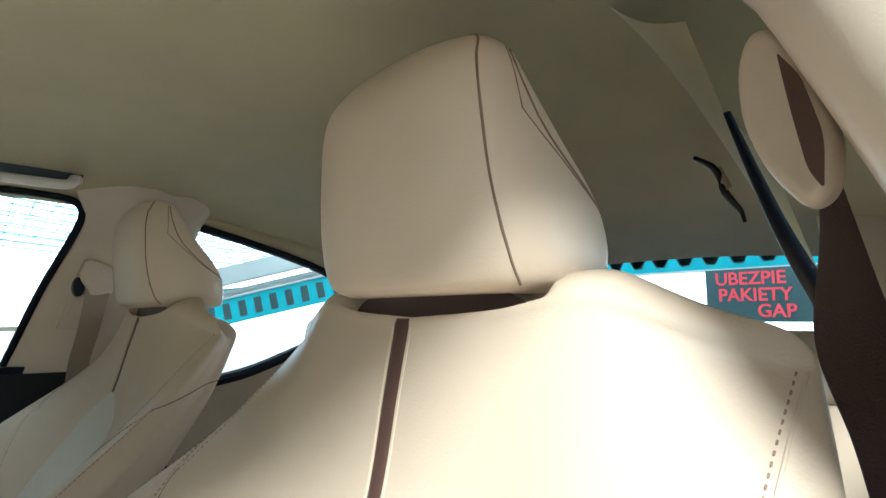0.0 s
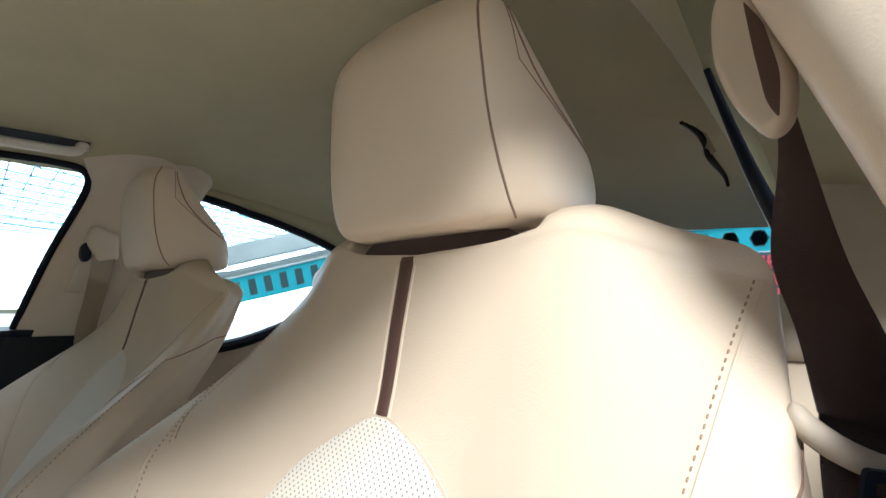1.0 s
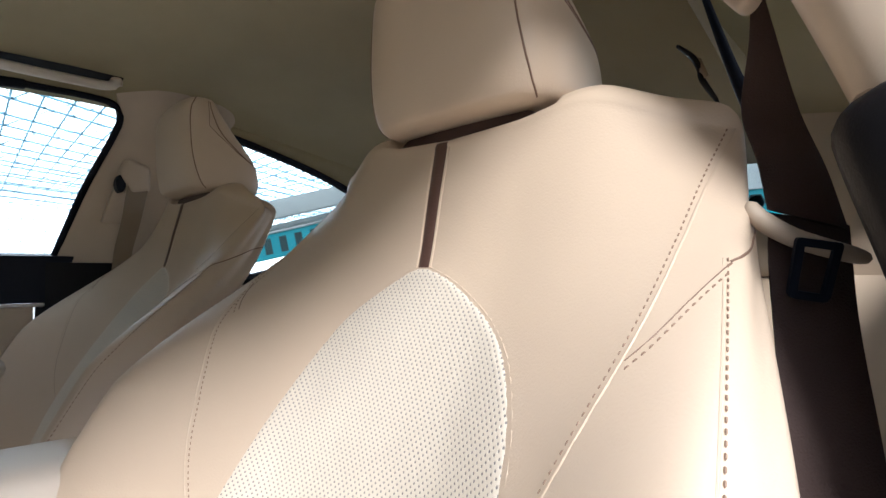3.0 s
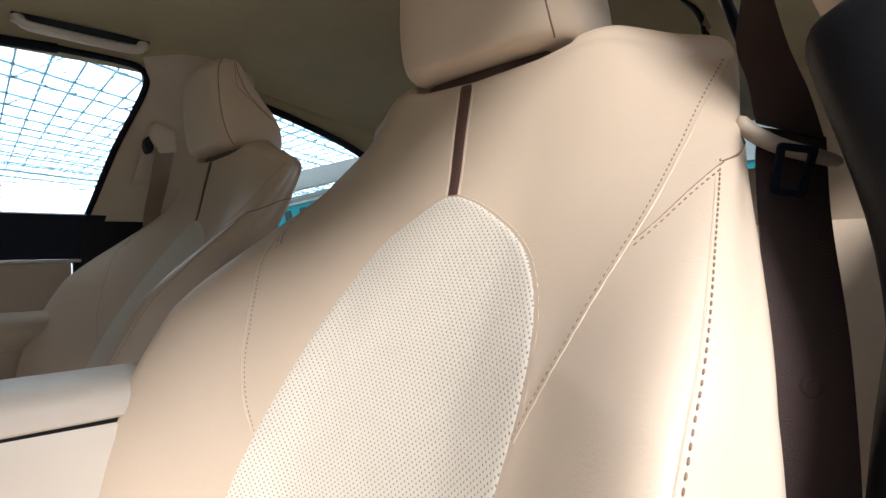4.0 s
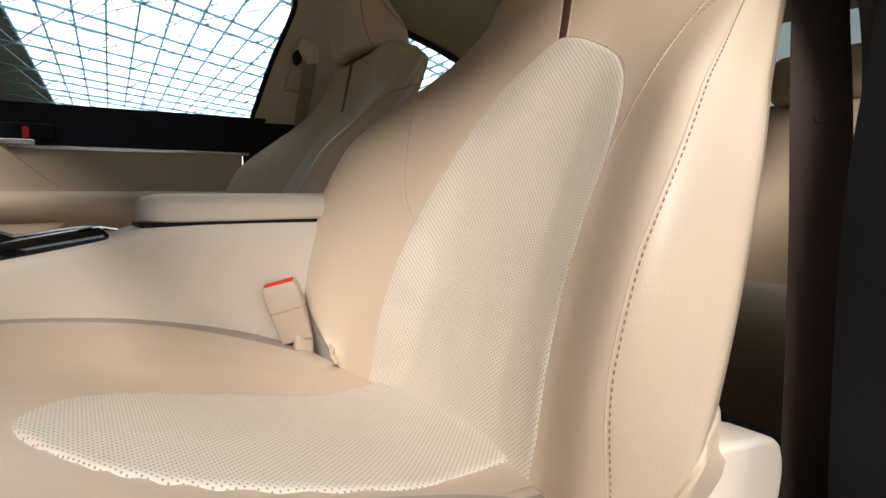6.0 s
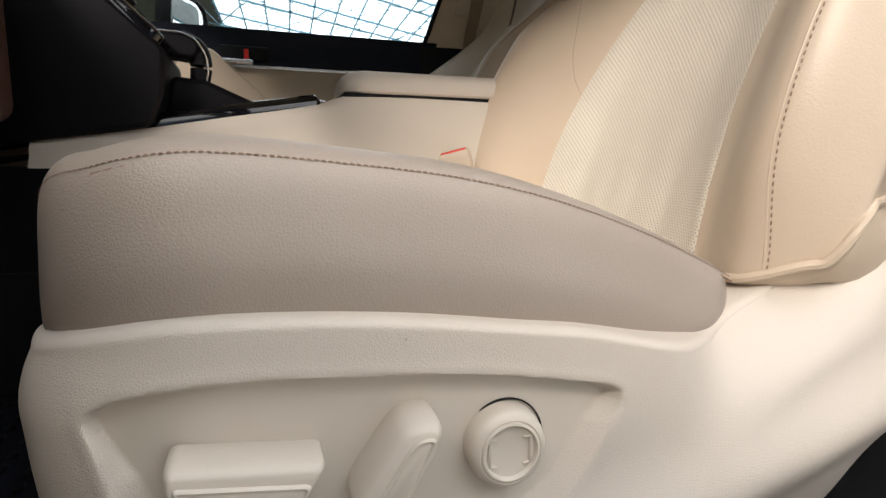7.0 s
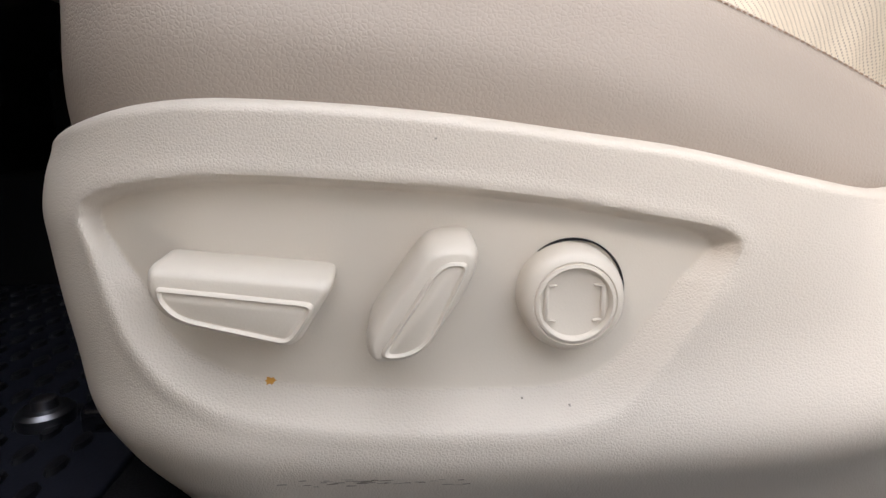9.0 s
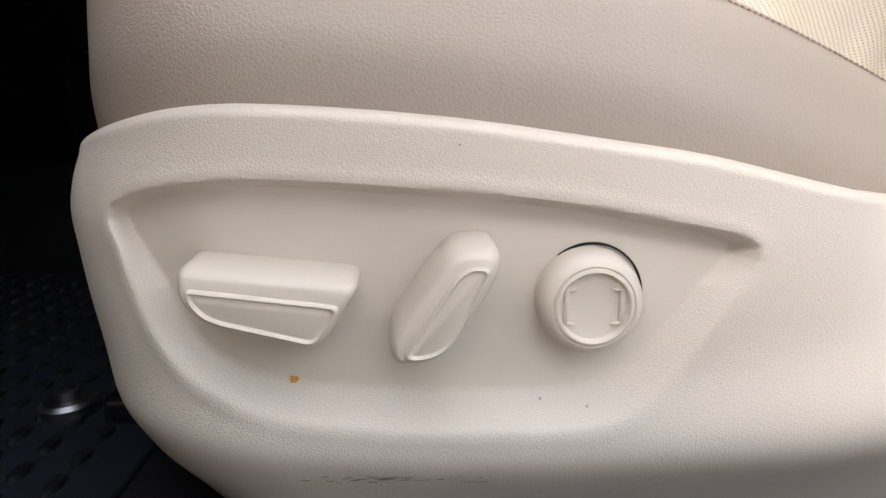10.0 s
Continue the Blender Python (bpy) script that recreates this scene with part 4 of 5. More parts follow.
# ------------------------------------------------------------------ passenger side doors
def front_door():
    d = thing("car_door", "closed passenger door, dark upper panel and beige trim with chrome strip", "car door")
    rows = [[(-(side_x(z) - 0.01 + 0.02 * max(0, y - 0.3) * 0), y, z) for y in np.linspace(-0.45, 0.96, 30)] for z in np.linspace(0.618, 0.722, 10)]
    rows.append([(-0.80, y, 0.728) for y in np.linspace(-0.45, 0.96, 30)])
    grid("upper_panel", rows, NAVY, d, "dark blue-black soft upper panel")
    rows = [[(-(0.735 - 0.012 * math.sin((z - 0.35) / 0.25 * math.pi)), y, z) for y in np.linspace(-0.45, 0.84, 30)] for z in np.linspace(0.02, 0.612, 30)]
    grid("lower_panel", rows, TRIM, d, "beige padded lower panel")
    box("chrome_strip", (-0.742, 0.20, 0.610), (-0.727, 0.86, 0.620), CHROME, d, "thin chrome strip", bevel=0.003)
    rows = []
    for y in np.linspace(0.15, 0.92, 20):
        rows.append([(-0.735 + dx, y, 0.475 + dz) for dx, dz in through_points([(0, 0.03), (0.05, 0.032), (0.07, 0.01), (0.05, -0.03), (0, -0.06)], 14)])
    grid("armrest", rows, TRIM, d, "beige padded armrest")
    h = box("handle", (-0.735, 0.235, 0.618), (-0.705, 0.36, 0.632), CHROME, d, "chrome pull handle", bevel=0.006)
    box("handle_recess", (-0.742, 0.27, 0.63), (-0.728, 0.40, 0.672), BLACK, d, bevel=0.006)
    box("lock_button", (-0.731, 0.335, 0.636), (-0.722, 0.348, 0.662), RED, d, "red lock marker", bevel=0.002)
    slab("pocket_panel", soft_polygon([(0.14, 0.660), (0.252, 0.655), (0.46, 0.465), (0.30, 0.35), (0.10, 0.35)], [0.01, 0.012, 0.02, 0.03, 0.03]), lambda a, b, h: Vector((-0.735 + h, a, b)), [(0, 0), (0, 0.026), (0.004, 0.032), (0.012, 0.034)], TRIM, d, "beige front door pocket panel")
    # window frame and glass
    fr = [(-0.765, -0.30, 0.725), (-0.765, 0.88, 0.725), (-0.70, 0.925, 0.88), (-0.640, 0.972, 1.01), (-0.622, 0.972, 1.045), (-0.615, 0.94, 1.060), (-0.612, 0.80, 1.063), (-0.62, 0.40, 1.035), (-0.66, 0.05, 0.93), (-0.74, -0.30, 0.74)]
    tube("window_seal", through_points(fr[1:7], 50), 0.0075, RUBBER, d, "black rubber window seal", sides=10)
    tube("window_seal", through_points(fr[6:], 30), 0.011, RUBBER, d, sides=10)
    rows = [[tuple(Vector((-0.765, a, 0.72)).lerp(Vector((-0.612, b, 1.065)), s)) for a, b in zip(np.linspace(-0.35, 0.87, 12), np.linspace(0.2, 0.985, 12))] for s in np.linspace(0, 1, 5)]
    g = grid("window_glass", rows, GLASS, d, "clear window glass")
    g.visible_shadow = False
    return d


front_door()


def rear_door(sgn, bot):
    d = thing("rear_door", "closed rear car door with side window and beige trim", "car door")
    rows = [[(sgn * side_x(v * spline(bot, y)), y, 0.02 + v * (spline(bot, y) - 0.02)) for y in np.linspace(1.15, 1.80, 16)] for v in np.linspace(0, 1, 16)]
    grid("panel", rows, TRIM, d, "door trim panel")
    top = [(1.14, 1.045), (1.30, 1.015), (1.50, 0.968), (1.66, 0.915), (1.80, 0.86)]
    ys = np.linspace(1.14, 1.80, 24)
    tube("window_frame", [(sgn * side_x(spline(top, y)), y, spline(top, y)) for y in ys], 0.013, RUBBER, d, "black window frame")
    tube("window_sill", [(sgn * side_x(spline(bot, y)), y, spline(bot, y)) for y in ys], 0.015, RUBBER, d)
    g = grid("window_glass", [[(sgn * (side_x(z) + 0.01), y, z) for z in np.linspace(spline(bot, y), spline(top, y), 8)] for y in ys], GLASS, d, "clear window glass")
    g.visible_shadow = False
    # body panel above the window up to the roof lining
    rows = []
    for y in np.linspace(1.10, 2.12, 34):
        zt = spline(top, min(y, 1.80))
        zr = roof_z(0.62, y) + 0.01
        rows.append([(sgn * (side_x(zt) * (1 - s) + 0.60 * s - 0.01 * math.sin(s * math.pi)), y, zt * (1 - s) + max(zr, zt + 0.005) * s) for s in np.linspace(0, 1, 8)])
    grid("header_trim", rows, HEADLINER, d)
    return d


rear_door(-1, [(1.14, 0.655), (1.36, 0.672), (1.58, 0.745), (1.80, 0.82)])
rd = rear_door(1, [(1.14, 0.745), (1.40, 0.765), (1.66, 0.79), (1.80, 0.82)])
strip = through_points([(0.54, 1.150, 1.036), (0.54, 1.169, 1.019), (0.54, 1.225, 0.972), (0.54, 1.317, 0.905), (0.54, 1.423, 0.848), (0.54, 1.55, 0.79)], 30)
tube("window_frame", strip[5:25], lambda q: 0.003 + 0.011 * q, NAVY, rd, "dark blue rear window frame", flat=0.6)
grid("frame_trim", [[Vector((0.46, p[1] + 0.03, roof_z(0.46, p[1]) - 0.004)).lerp(Vector((0.538, p[1], p[2])), q) + Vector((0, 0, -0.008 * math.sin(q * math.pi))) for q in np.linspace(0, 1, 8)] for p in strip], HEADLINER, rd, "beige trim beside the rear window")


def c_pillar(sgn):
    p = thing("rear_pillar", "beige trimmed rear roof pillar", "pillar")
    rows = []
    for s in np.linspace(0, 1, 20):
        z = 0.70 + 0.30 * s
        y0 = 1.80 - 0.10 * s
        rows.append([(sgn * (side_x(z) - 0.01), y0, z), (sgn * (side_x(z) - 0.05), y0 + 0.12, z), (sgn * (side_x(z) - 0.10), 2.45 - 0.36 * s, z), (sgn * (side_x(z) + 0.05), 2.50 - 0.36 * s, z)])
    grid("trim", rows, TRIM, p)
    return p


c_pillar(1)
c_pillar(-1)
rows = [[(0.44 + 0.012 * math.sin(v * 3) + (0.74 - 0.44) * q, 1.93 - 0.14 * q - 0.10 * (1 - q) * v, 0.30 + 0.72 * v) for q in np.linspace(0, 1, 8)] for v in np.linspace(0, 1, 12)]
structure(grid("trim", rows, TRIM), "beige trim panel beside the rear window")
shelf = thing("parcel_shelf", "dark fabric parcel shelf under the rear window", "parcel shelf")
box("board", (-0.68, 1.86, 0.66), (0.68, 2.50, 0.70), BLACK, shelf, bevel=0.01)
rw = thing("rear_window", "sloping clear rear window glass", "window")
g = grid("pane", [[(x, 2.12 + 0.40 * s, 0.985 - 0.27 * s) for x in np.linspace(-0.62, 0.62, 12)] for s in np.linspace(0, 1, 6)], GLASS, rw)
g.visible_shadow = False
ws = thing("windscreen", "sloping clear windscreen glass", "window")
g = grid("pane", [[(x, -0.05 - 0.75 * s, 1.06 - 0.38 * s) for x in np.linspace(-0.66, 0.66, 12)] for s in np.linspace(0, 1, 6)], GLASS, ws)
g.visible_shadow = False

# rear bench
bench = thing("rear_bench", "beige leather rear bench seat", "car seat")
rows = []
for x in np.linspace(-0.66, 0.66, 30):
    sec = [(1.30, 0.12), (1.285, 0.25), (1.31, 0.315), (1.40, 0.325), (1.60, 0.29), (1.72, 0.28)]
    rows.append([(x, y, z - 0.01 * math.cos(x * 9)) for y, z in through_points(sec, 24)])
grid("cushion", rows, LEATHER, bench)
rows = []
for x in np.linspace(-0.66, 0.66, 30):
    sec = [(1.66, 0.26), (1.68, 0.40), (1.75, 0.58), (1.80, 0.675), (1.83, 0.692), (1.88, 0.66)]
    rows.append([(x, y - 0.012 * math.cos(x * 9), z) for y, z in through_points(sec, 24)])
grid("backrest", rows, LEATHER, bench)
for x in (-0.36, 0.36):
    box("headrest", (x - 0.12, 1.80, 0.685), (x + 0.12, 1.90, 0.80), TRIM, bench, "beige rear headrest", bevel=0.03, seg=5)


# ------------------------------------------------------------------ seat belts
def belt_ring(x, y, z):
    """An upright oval guide, thick on one side, round a dark slot."""
    r = thing("belt_anchor", "beige plastic seat belt guide ring on the pillar", "belt guide")
    body = soft_polygon([(0.596, 0.955), (0.597, 0.925), (0.608, 0.896), (0.626, 0.874), (0.638, 0.880), (0.642, 0.905), (0.634, 0.935), (0.620, 0.968), (0.604, 0.974)],
                        [0.012, 0.012, 0.014, 0.008, 0.008, 0.012, 0.02, 0.012, 0.010], 6)
    at = lambda a, b, h: Vector((a + x - 0.613, y + 0.006 - h - 0.25 * (a - 0.62), b + z - 0.920))
    slab("ring", body, at, [(0, 0), (0, 0.008), (0.0012, 0.0125), (0.0035, 0.0155), (0.006, 0.0165), (0.0085, 0.0160)], TRIM, r)
    slot = soft_polygon([(0.6185, 0.954), (0.6285, 0.938), (0.6365, 0.906), (0.6345, 0.882), (0.6285, 0.892), (0.6225, 0.925)], [0.003, 0.006, 0.008, 0.003, 0.006, 0.02], 6)
    slab("slot", slot, at, [(0, 0.012), (0, 0.0166), (0.0005, 0.0168)], BROWN, r, "dark slot")
    box("mount", (x - 0.004, y + 0.006, z + 0.0), (x + 0.03, y + 0.04, z + 0.05), TRIM, r, "beige height adjuster cover", bevel=0.008)
    return r


belt_ring(0.613, 1.072, 0.920)
cover = thing("belt_anchor", "beige plastic belt guide cover on the passenger pillar", "belt guide")
o = soft_polygon([(0.975, 0.905), (0.990, 0.945), (1.040, 0.928), (1.042, 0.872), (1.000, 0.864)], [0.012, 0.010, 0.012, 0.012, 0.010])
slab("cap", o, lambda a, b, h: Vector((-0.655 + h, a, b)), [(0, 0), (0, 0.020), (0.003, 0.026), (0.008, 0.029), (0.015, 0.030)], TRIM, cover)
slab("slot", [(0.992 + 0.010 * math.cos(q), 0.885 + 0.020 * math.sin(q)) for q in np.linspace(0, 2 * math.pi, 20, endpoint=False)], lambda a, b, h: Vector((-0.655 + h, a - 0.012, b)), [(0, 0), (0, 0.024), (0.001, 0.0245)], NAVY, cover, "dark belt slot")
o = soft_polygon([(0.955, 0.80), (0.985, 0.935), (1.005, 0.935), (1.000, 0.80)], [0.004] * 4)
slab("adjuster_plate", o, lambda a, b, h: Vector((-(side_x(b) - 0.0385) + h, a, b)), [(0, -0.01), (0, 0.002), (0.0015, 0.0035)], TRIM, cover)


def strap(parent, name, left, right, n=60):
    """A thin band of webbing between two edges."""
    rows = []
    for p, q in zip(through_points(left, n), through_points(right, n)):
        p, q = Vector(p), Vector(q)
        d = (q - p).cross(Vector((0, 0, 1))).normalized()
        d = -d if d.y > 0 else d
        row = [p.lerp(q, v) + d * 0.0012 * (1 - (2 * v - 1)**6) for v in np.linspace(0, 1, 13)]
        row += [p.lerp(q, v) - d * 0.0010 for v in np.linspace(1, 0, 5)]
        rows.append(row)
    return grid(name, rows, BELT if parent is not side_belt else PALE_BELT, parent, wrap=True, cap=True)


PALE_BELT = material("beige_webbing", (0.27, 0.215, 0.16), 0.75, grain=0.5, grain_scale=700)
side_belt = thing("seat_belt", "beige seat belt webbing on the passenger pillar", "seat belt")
belt = thing("seat_belt", "dark brown seat belt webbing hanging beside the seat", "seat belt")
strap(belt, "shoulder_strap", [(0.628, 1.083, 0.910), (0.624, 1.090, 0.865), (0.619, 1.087, 0.813), (0.638, 1.058, 0.770), (0.648, 1.044, 0.736)],
      [(0.632, 1.085, 0.907), (0.637, 1.098, 0.873), (0.650, 1.108, 0.811), (0.668, 1.098, 0.765), (0.681, 1.087, 0.724)])
strap(belt, "lower_strap", [(0.646, 1.054, 0.735), (0.649, 1.040, 0.706), (0.665, 1.008, 0.599), (0.672, 1.005, 0.425), (0.674, 1.005, 0.05)],
      [(0.681, 1.090, 0.727), (0.689, 1.068, 0.667), (0.707, 1.038, 0.573), (0.715, 1.035, 0.430), (0.720, 1.035, 0.05)])
strap(side_belt, "shoulder_strap", [(-0.628, 0.992, 0.885), (-0.645, 0.985, 0.80), (-0.665, 0.975, 0.72), (-0.69, 0.97, 0.50)], [(-0.628, 1.036, 0.885), (-0.648, 1.025, 0.80), (-0.668, 1.013, 0.72), (-0.69, 1.005, 0.50)])
tongue = thing("belt_tongue", "beige plastic belt tongue with a black slotted plate", "belt tongue")
tube("grip", through_points([(0.640, 1.033, 0.741), (0.645, 1.034, 0.731), (0.660, 1.043, 0.719), (0.678, 1.058, 0.711), (0.694, 1.077, 0.705)], 30), lambda v: 0.0006 + 0.0060 * math.sqrt(max(0.0, 1 - (2 * v - 1)**6)) * (1 - 0.2 * v), TRIM, tongue, "beige moulded grip", sides=12)
pl = soft_polygon([(-0.0135, 0.0), (0.0135, 0.0), (0.012, -0.036), (-0.012, -0.036)], [0.003, 0.003, 0.005, 0.005])
Mt = Matrix.Translation((0.676, 1.040, 0.716)) @ Euler((radians(8), radians(8), radians(44))).to_matrix().to_4x4()
ring_out, ring_in = pl(0.0), pl(0.0050)
rows = [[Mt @ Vector((a, d, b)) for a, b in o] for o, d in ((ring_out, 0.0015), (ring_out, -0.0015), (ring_in, -0.0015), (ring_in, 0.0015), (ring_out, 0.0015))]
grid("plate", rows, NAVY, tongue, "black slotted metal plate", wrap=True)
stop = thing("belt_button", "small round plastic belt stop button", "belt stop")
Mb = Matrix.Translation((0.6885, 1.0200, 0.5545)) @ Euler((radians(90), 0, radians(38))).to_matrix().to_4x4()
slab("button", [(0.0072 * math.cos(q), 0.0072 * math.sin(q)) for q in np.linspace(0, 2 * math.pi, 24, endpoint=False)], lambda a, b, h: Mb @ Vector((a, b, h)), [(0, -0.001), (0, 0.002), (0.001, 0.003), (0.002, 0.0031), (0.0025, 0.0022), (0.004, 0.0022)], BELT, stop)

buckle = thing("belt_buckle", "beige seat belt buckle with red release button", "belt buckle")
bm = rounded_outline([(-0.027, -0.013), (0.027, -0.013), (0.027, 0.013), (-0.027, 0.013)], 0.006, 5)
M = Matrix.Translation((0.098, 0.708, 0.266)) @ Euler((radians(12), radians(-14), radians(62))).to_matrix().to_4x4()
slab("body", bm, lambda a, b, h: M @ Vector((a, b, h)), [(0.004, 0), (0.001, 0.046), (0.0005, 0.052), (0.0022, 0.0525), (0.0022, 0.0545), (0, 0.055), (0, 0.088), (0.002, 0.094), (0.004, 0.096)], TRIM, buckle)
slab("release_button", inset(bm, 0.0055), lambda a, b, h: M @ Vector((a, b, h)), [(0, 0.094), (0, 0.0965), (0.001, 0.0972)], RED, buckle, "red release button")
box("bracket", (0.092, 0.70, 0.17), (0.110, 0.73, 0.275), TRIM, buckle, bevel=0.005)


# ------------------------------------------------------------------ centre console
con = thing("centre_console", "beige centre console with padded armrest lid and black panel", "console")
rows = []
prof = [(-0.10, 0.34), (0.198, 0.384), (0.325, 0.406), (0.468, 0.432), (0.50, 0.446), (0.75, 0.448), (1.00, 0.44)]
for y in np.linspace(-0.1, 1.0, 50):
    zt = spline(prof, y)
    zb = 0.16 if y > 0.32 else 0.24 if y > 0.13 else 0.325
    sec = [(-0.081, zb), (-0.078, max(zb + 0.005, 0.30)), (-0.072, zt - 0.02), (-0.069, zt - 0.006), (-0.064, zt), (0.064, zt), (0.069, zt - 0.006), (0.072, zt - 0.02), (0.078, max(zb + 0.005, 0.30)), (0.081, zb)]
    rows.append([(x, y, z) for x, z in sec])
grid("body", [[p for p in r] for r in rows if r[0][1] > 0.05], SMOOTH, con, "smooth beige console side")
box("base", (-0.0785, -0.10, 0.03), (0.0785, 1.0, 0.165), CARPET, con, "dark carpeted console base", bevel=0.003)
box("base", (-0.0785, -0.10, 0.03), (0.0785, 0.135, 0.328), CARPET, con, bevel=0.003)
box("base", (-0.0785, 0.13, 0.03), (0.0785, 0.325, 0.243), CARPET, con, bevel=0.003)
o = soft_polygon([(-0.072, 0.530), (-0.045, 0.497), (0.045, 0.497), (0.072, 0.530), (0.072, 0.99), (-0.072, 0.99)], [0.03, 0.03, 0.03, 0.03, 0.01, 0.01], 8)
box("gap", (-0.066, 0.502, 0.444), (0.066, 0.985, 0.4522), BLACK, con, "dark gap under the lid", bevel=0.001)
slab("armrest_lid", o, lambda a, b, h: Vector((a, b, 0.4515 + h)), [(0.003, 0.0), (0.0, 0.003), (0, 0.013), (0.003, 0.024), (0.009, 0.032), (0.020, 0.038), (0.035, 0.041)], PLASTIC, con, "pale beige padded armrest lid")
o = rounded_outline([(-0.062, -0.10), (0.062, -0.10), (0.062, 0.465), (-0.062, 0.465)], 0.01, 4)
slab("shift_panel", o, lambda a, b, h: Vector((a, b, spline(prof, b) + h)), [(0, -0.01), (0, 0.006), (0.004, 0.012), (0.012, 0.018), (0.035, 0.020)], GLOSS, con, "glossy black shift panel")
tube("chrome_edge", through_points([(0.0, 0.235, 0.429), (0.0, 0.36, 0.436), (0.0, 0.44, 0.446), (0.0, 0.478, 0.441)], 24), 0.0028, CHROME, con, "chrome edge strip")
lev = tagged(new("gear_lever"), "black gear lever with chrome side")
lev.parent = con
tube("stem", through_points([(-0.01, 0.276, 0.435), (-0.01, 0.279, 0.47), (-0.01, 0.281, 0.495), (-0.01, 0.274, 0.516), (-0.01, 0.250, 0.526)], 20), lambda v: 0.013 + 0.008 * v, BLACK, lev, sides=14)
slab("knob", soft_polygon([(0.205, 0.505), (0.272, 0.497), (0.288, 0.518), (0.270, 0.537), (0.215, 0.545)], [0.012, 0.012, 0.016, 0.014, 0.014]), lambda a, b, h: Vector((-0.033 + h, a, b)), [(0.006, 0), (0.0, 0.006), (0, 0.040), (0.006, 0.046)], BLACK, lev, "black leather knob")
tube("chrome_trim", through_points([(0.014, 0.222, 0.538), (0.014, 0.262, 0.535), (0.013, 0.284, 0.518), (0.006, 0.292, 0.490), (0.004, 0.289, 0.462)], 24), 0.0022, CHROME, lev)
slab("boot", soft_polygon([(0.225, 0.405), (0.385, 0.425), (0.330, 0.448), (0.290, 0.466), (0.240, 0.470)], [0.004, 0.004, 0.02, 0.012, 0.01]), lambda a, b, h: Vector((-0.045 + h, a, b)), [(0.008, 0), (0.0, 0.008), (0, 0.062), (0.008, 0.070)], BLACK, lev, "black leather boot")

# dashboard
dash = thing("dashboard", "black dashboard with beige lower trim and glossy centre screen", "dashboard")
rows = []
for x in np.linspace(-0.74, 0.74, 30):
    sec = [(-0.75, 0.70), (-0.35, 0.745), (-0.02, 0.70), (0.045, 0.655), (0.03, 0.55), (-0.02, 0.42), (-0.15, 0.36), (-0.5, 0.30)]
    rows.append([(x, y, z) for y, z in through_points(sec, 30)])
grid("body", rows, BLACK, dash, "black dashboard body")
stack = slab("centre_body", soft_polygon([(-0.08, 0.34), (0.215, 0.388), (0.235, 0.43), (0.240, 0.500), (0.060, 0.665), (-0.08, 0.70)], [0.01, 0.01, 0.02, 0.012, 0.02, 0.02]), lambda a, b, h: Vector((-0.115 + h, a, b)), [(0.006, 0), (0.0, 0.006), (0, 0.19), (0.006, 0.196)], BLACK, dash, "black centre part of the dashboard")
Ms = Matrix.Translation((-0.017, 0.155, 0.585)) @ Euler((radians(-42.5), 0, 0)).to_matrix().to_4x4()
o = soft_polygon([(-0.088, -0.105), (0.088, -0.105), (0.095, 0.11), (-0.095, 0.11)], [0.012, 0.012, 0.02, 0.02])
panel = slab("control_panel", o, lambda a, b, h: Ms @ Vector((a, b, h)), [(0, -0.02), (0, 0.004), (0.002, 0.007), (0.005, 0.008)], GLOSS, dash, "glossy black control panel")
for sgn in (-1, 1):
    tube("chrome_edge", [Ms @ Vector((sgn * (0.088 + 0.007 * q), -0.10 + 0.20 * q, 0.007)) for q in np.linspace(0, 1, 10)], 0.0022, CHROME, panel)
    slab("knob", [(sgn * 0.055 + 0.015 * math.cos(q), 0.03 + 0.015 * math.sin(q)) for q in np.linspace(0, 2 * math.pi, 24, endpoint=False)], lambda a, b, h: Ms @ Vector((a, b, h)), [(0, 0.006), (0, 0.018), (0.002, 0.020), (0.006, 0.0205)], BLACK, panel, "round black knob")
for k in range(6):
    for row in (-0.07, -0.03):
        slab("button", rounded_outline([(-0.066 + 0.022 * k, row), (-0.048 + 0.022 * k, row), (-0.048 + 0.022 * k, row + 0.014), (-0.066 + 0.022 * k, row + 0.014)], 0.002, 3), lambda a, b, h: Ms @ Vector((a, b, h)), [(0, 0.006), (0, 0.0095), (0.001, 0.0103)], PANEL, panel, "grey button")
Mc = Matrix.Translation((-0.02, 0.02, 0.735)) @ Euler((radians(-66), 0, 0)).to_matrix().to_4x4()
slab("screen", soft_polygon([(-0.12, -0.06), (0.12, -0.06), (0.12, 0.07), (-0.12, 0.07)], [0.012] * 4), lambda a, b, h: Mc @ Vector((a, b, h)), [(0, -0.03), (0, 0.0), (0.003, 0.003), (0.006, 0.0035)], GLOSS, dash, "glossy black centre screen")
box("knee_panel", (0.14, 0.02, 0.38), (0.72, 0.075, 0.56), BROWN, dash, "dark brown lower dashboard panel", bevel=0.025, seg=4)

wheel = thing("steering_wheel", "black leather steering wheel", "steering wheel")
Mw = Matrix.Translation((0.37, 0.275, 0.703)) @ Euler((radians(114), 0, 0)).to_matrix().to_4x4()
tube("rim", [Mw @ Vector((0.185 * math.cos(q), 0.185 * math.sin(q), 0)) for q in np.linspace(0, 2 * math.pi, 64, endpoint=False)], 0.0185, BLACK, wheel, "black leather rim", sides=14, closed=True, up=(0, 0.9, 0.4))
slab("hub", [(0.075 * math.cos(q), 0.06 * math.sin(q)) for q in np.linspace(0, 2 * math.pi, 32, endpoint=False)], lambda a, b, h: Mw @ Vector((a, b, 0.03 - h)), [(0.01, 0), (0, 0.01), (0, 0.03), (0.01, 0.042), (0.03, 0.046)], BLACK, wheel)
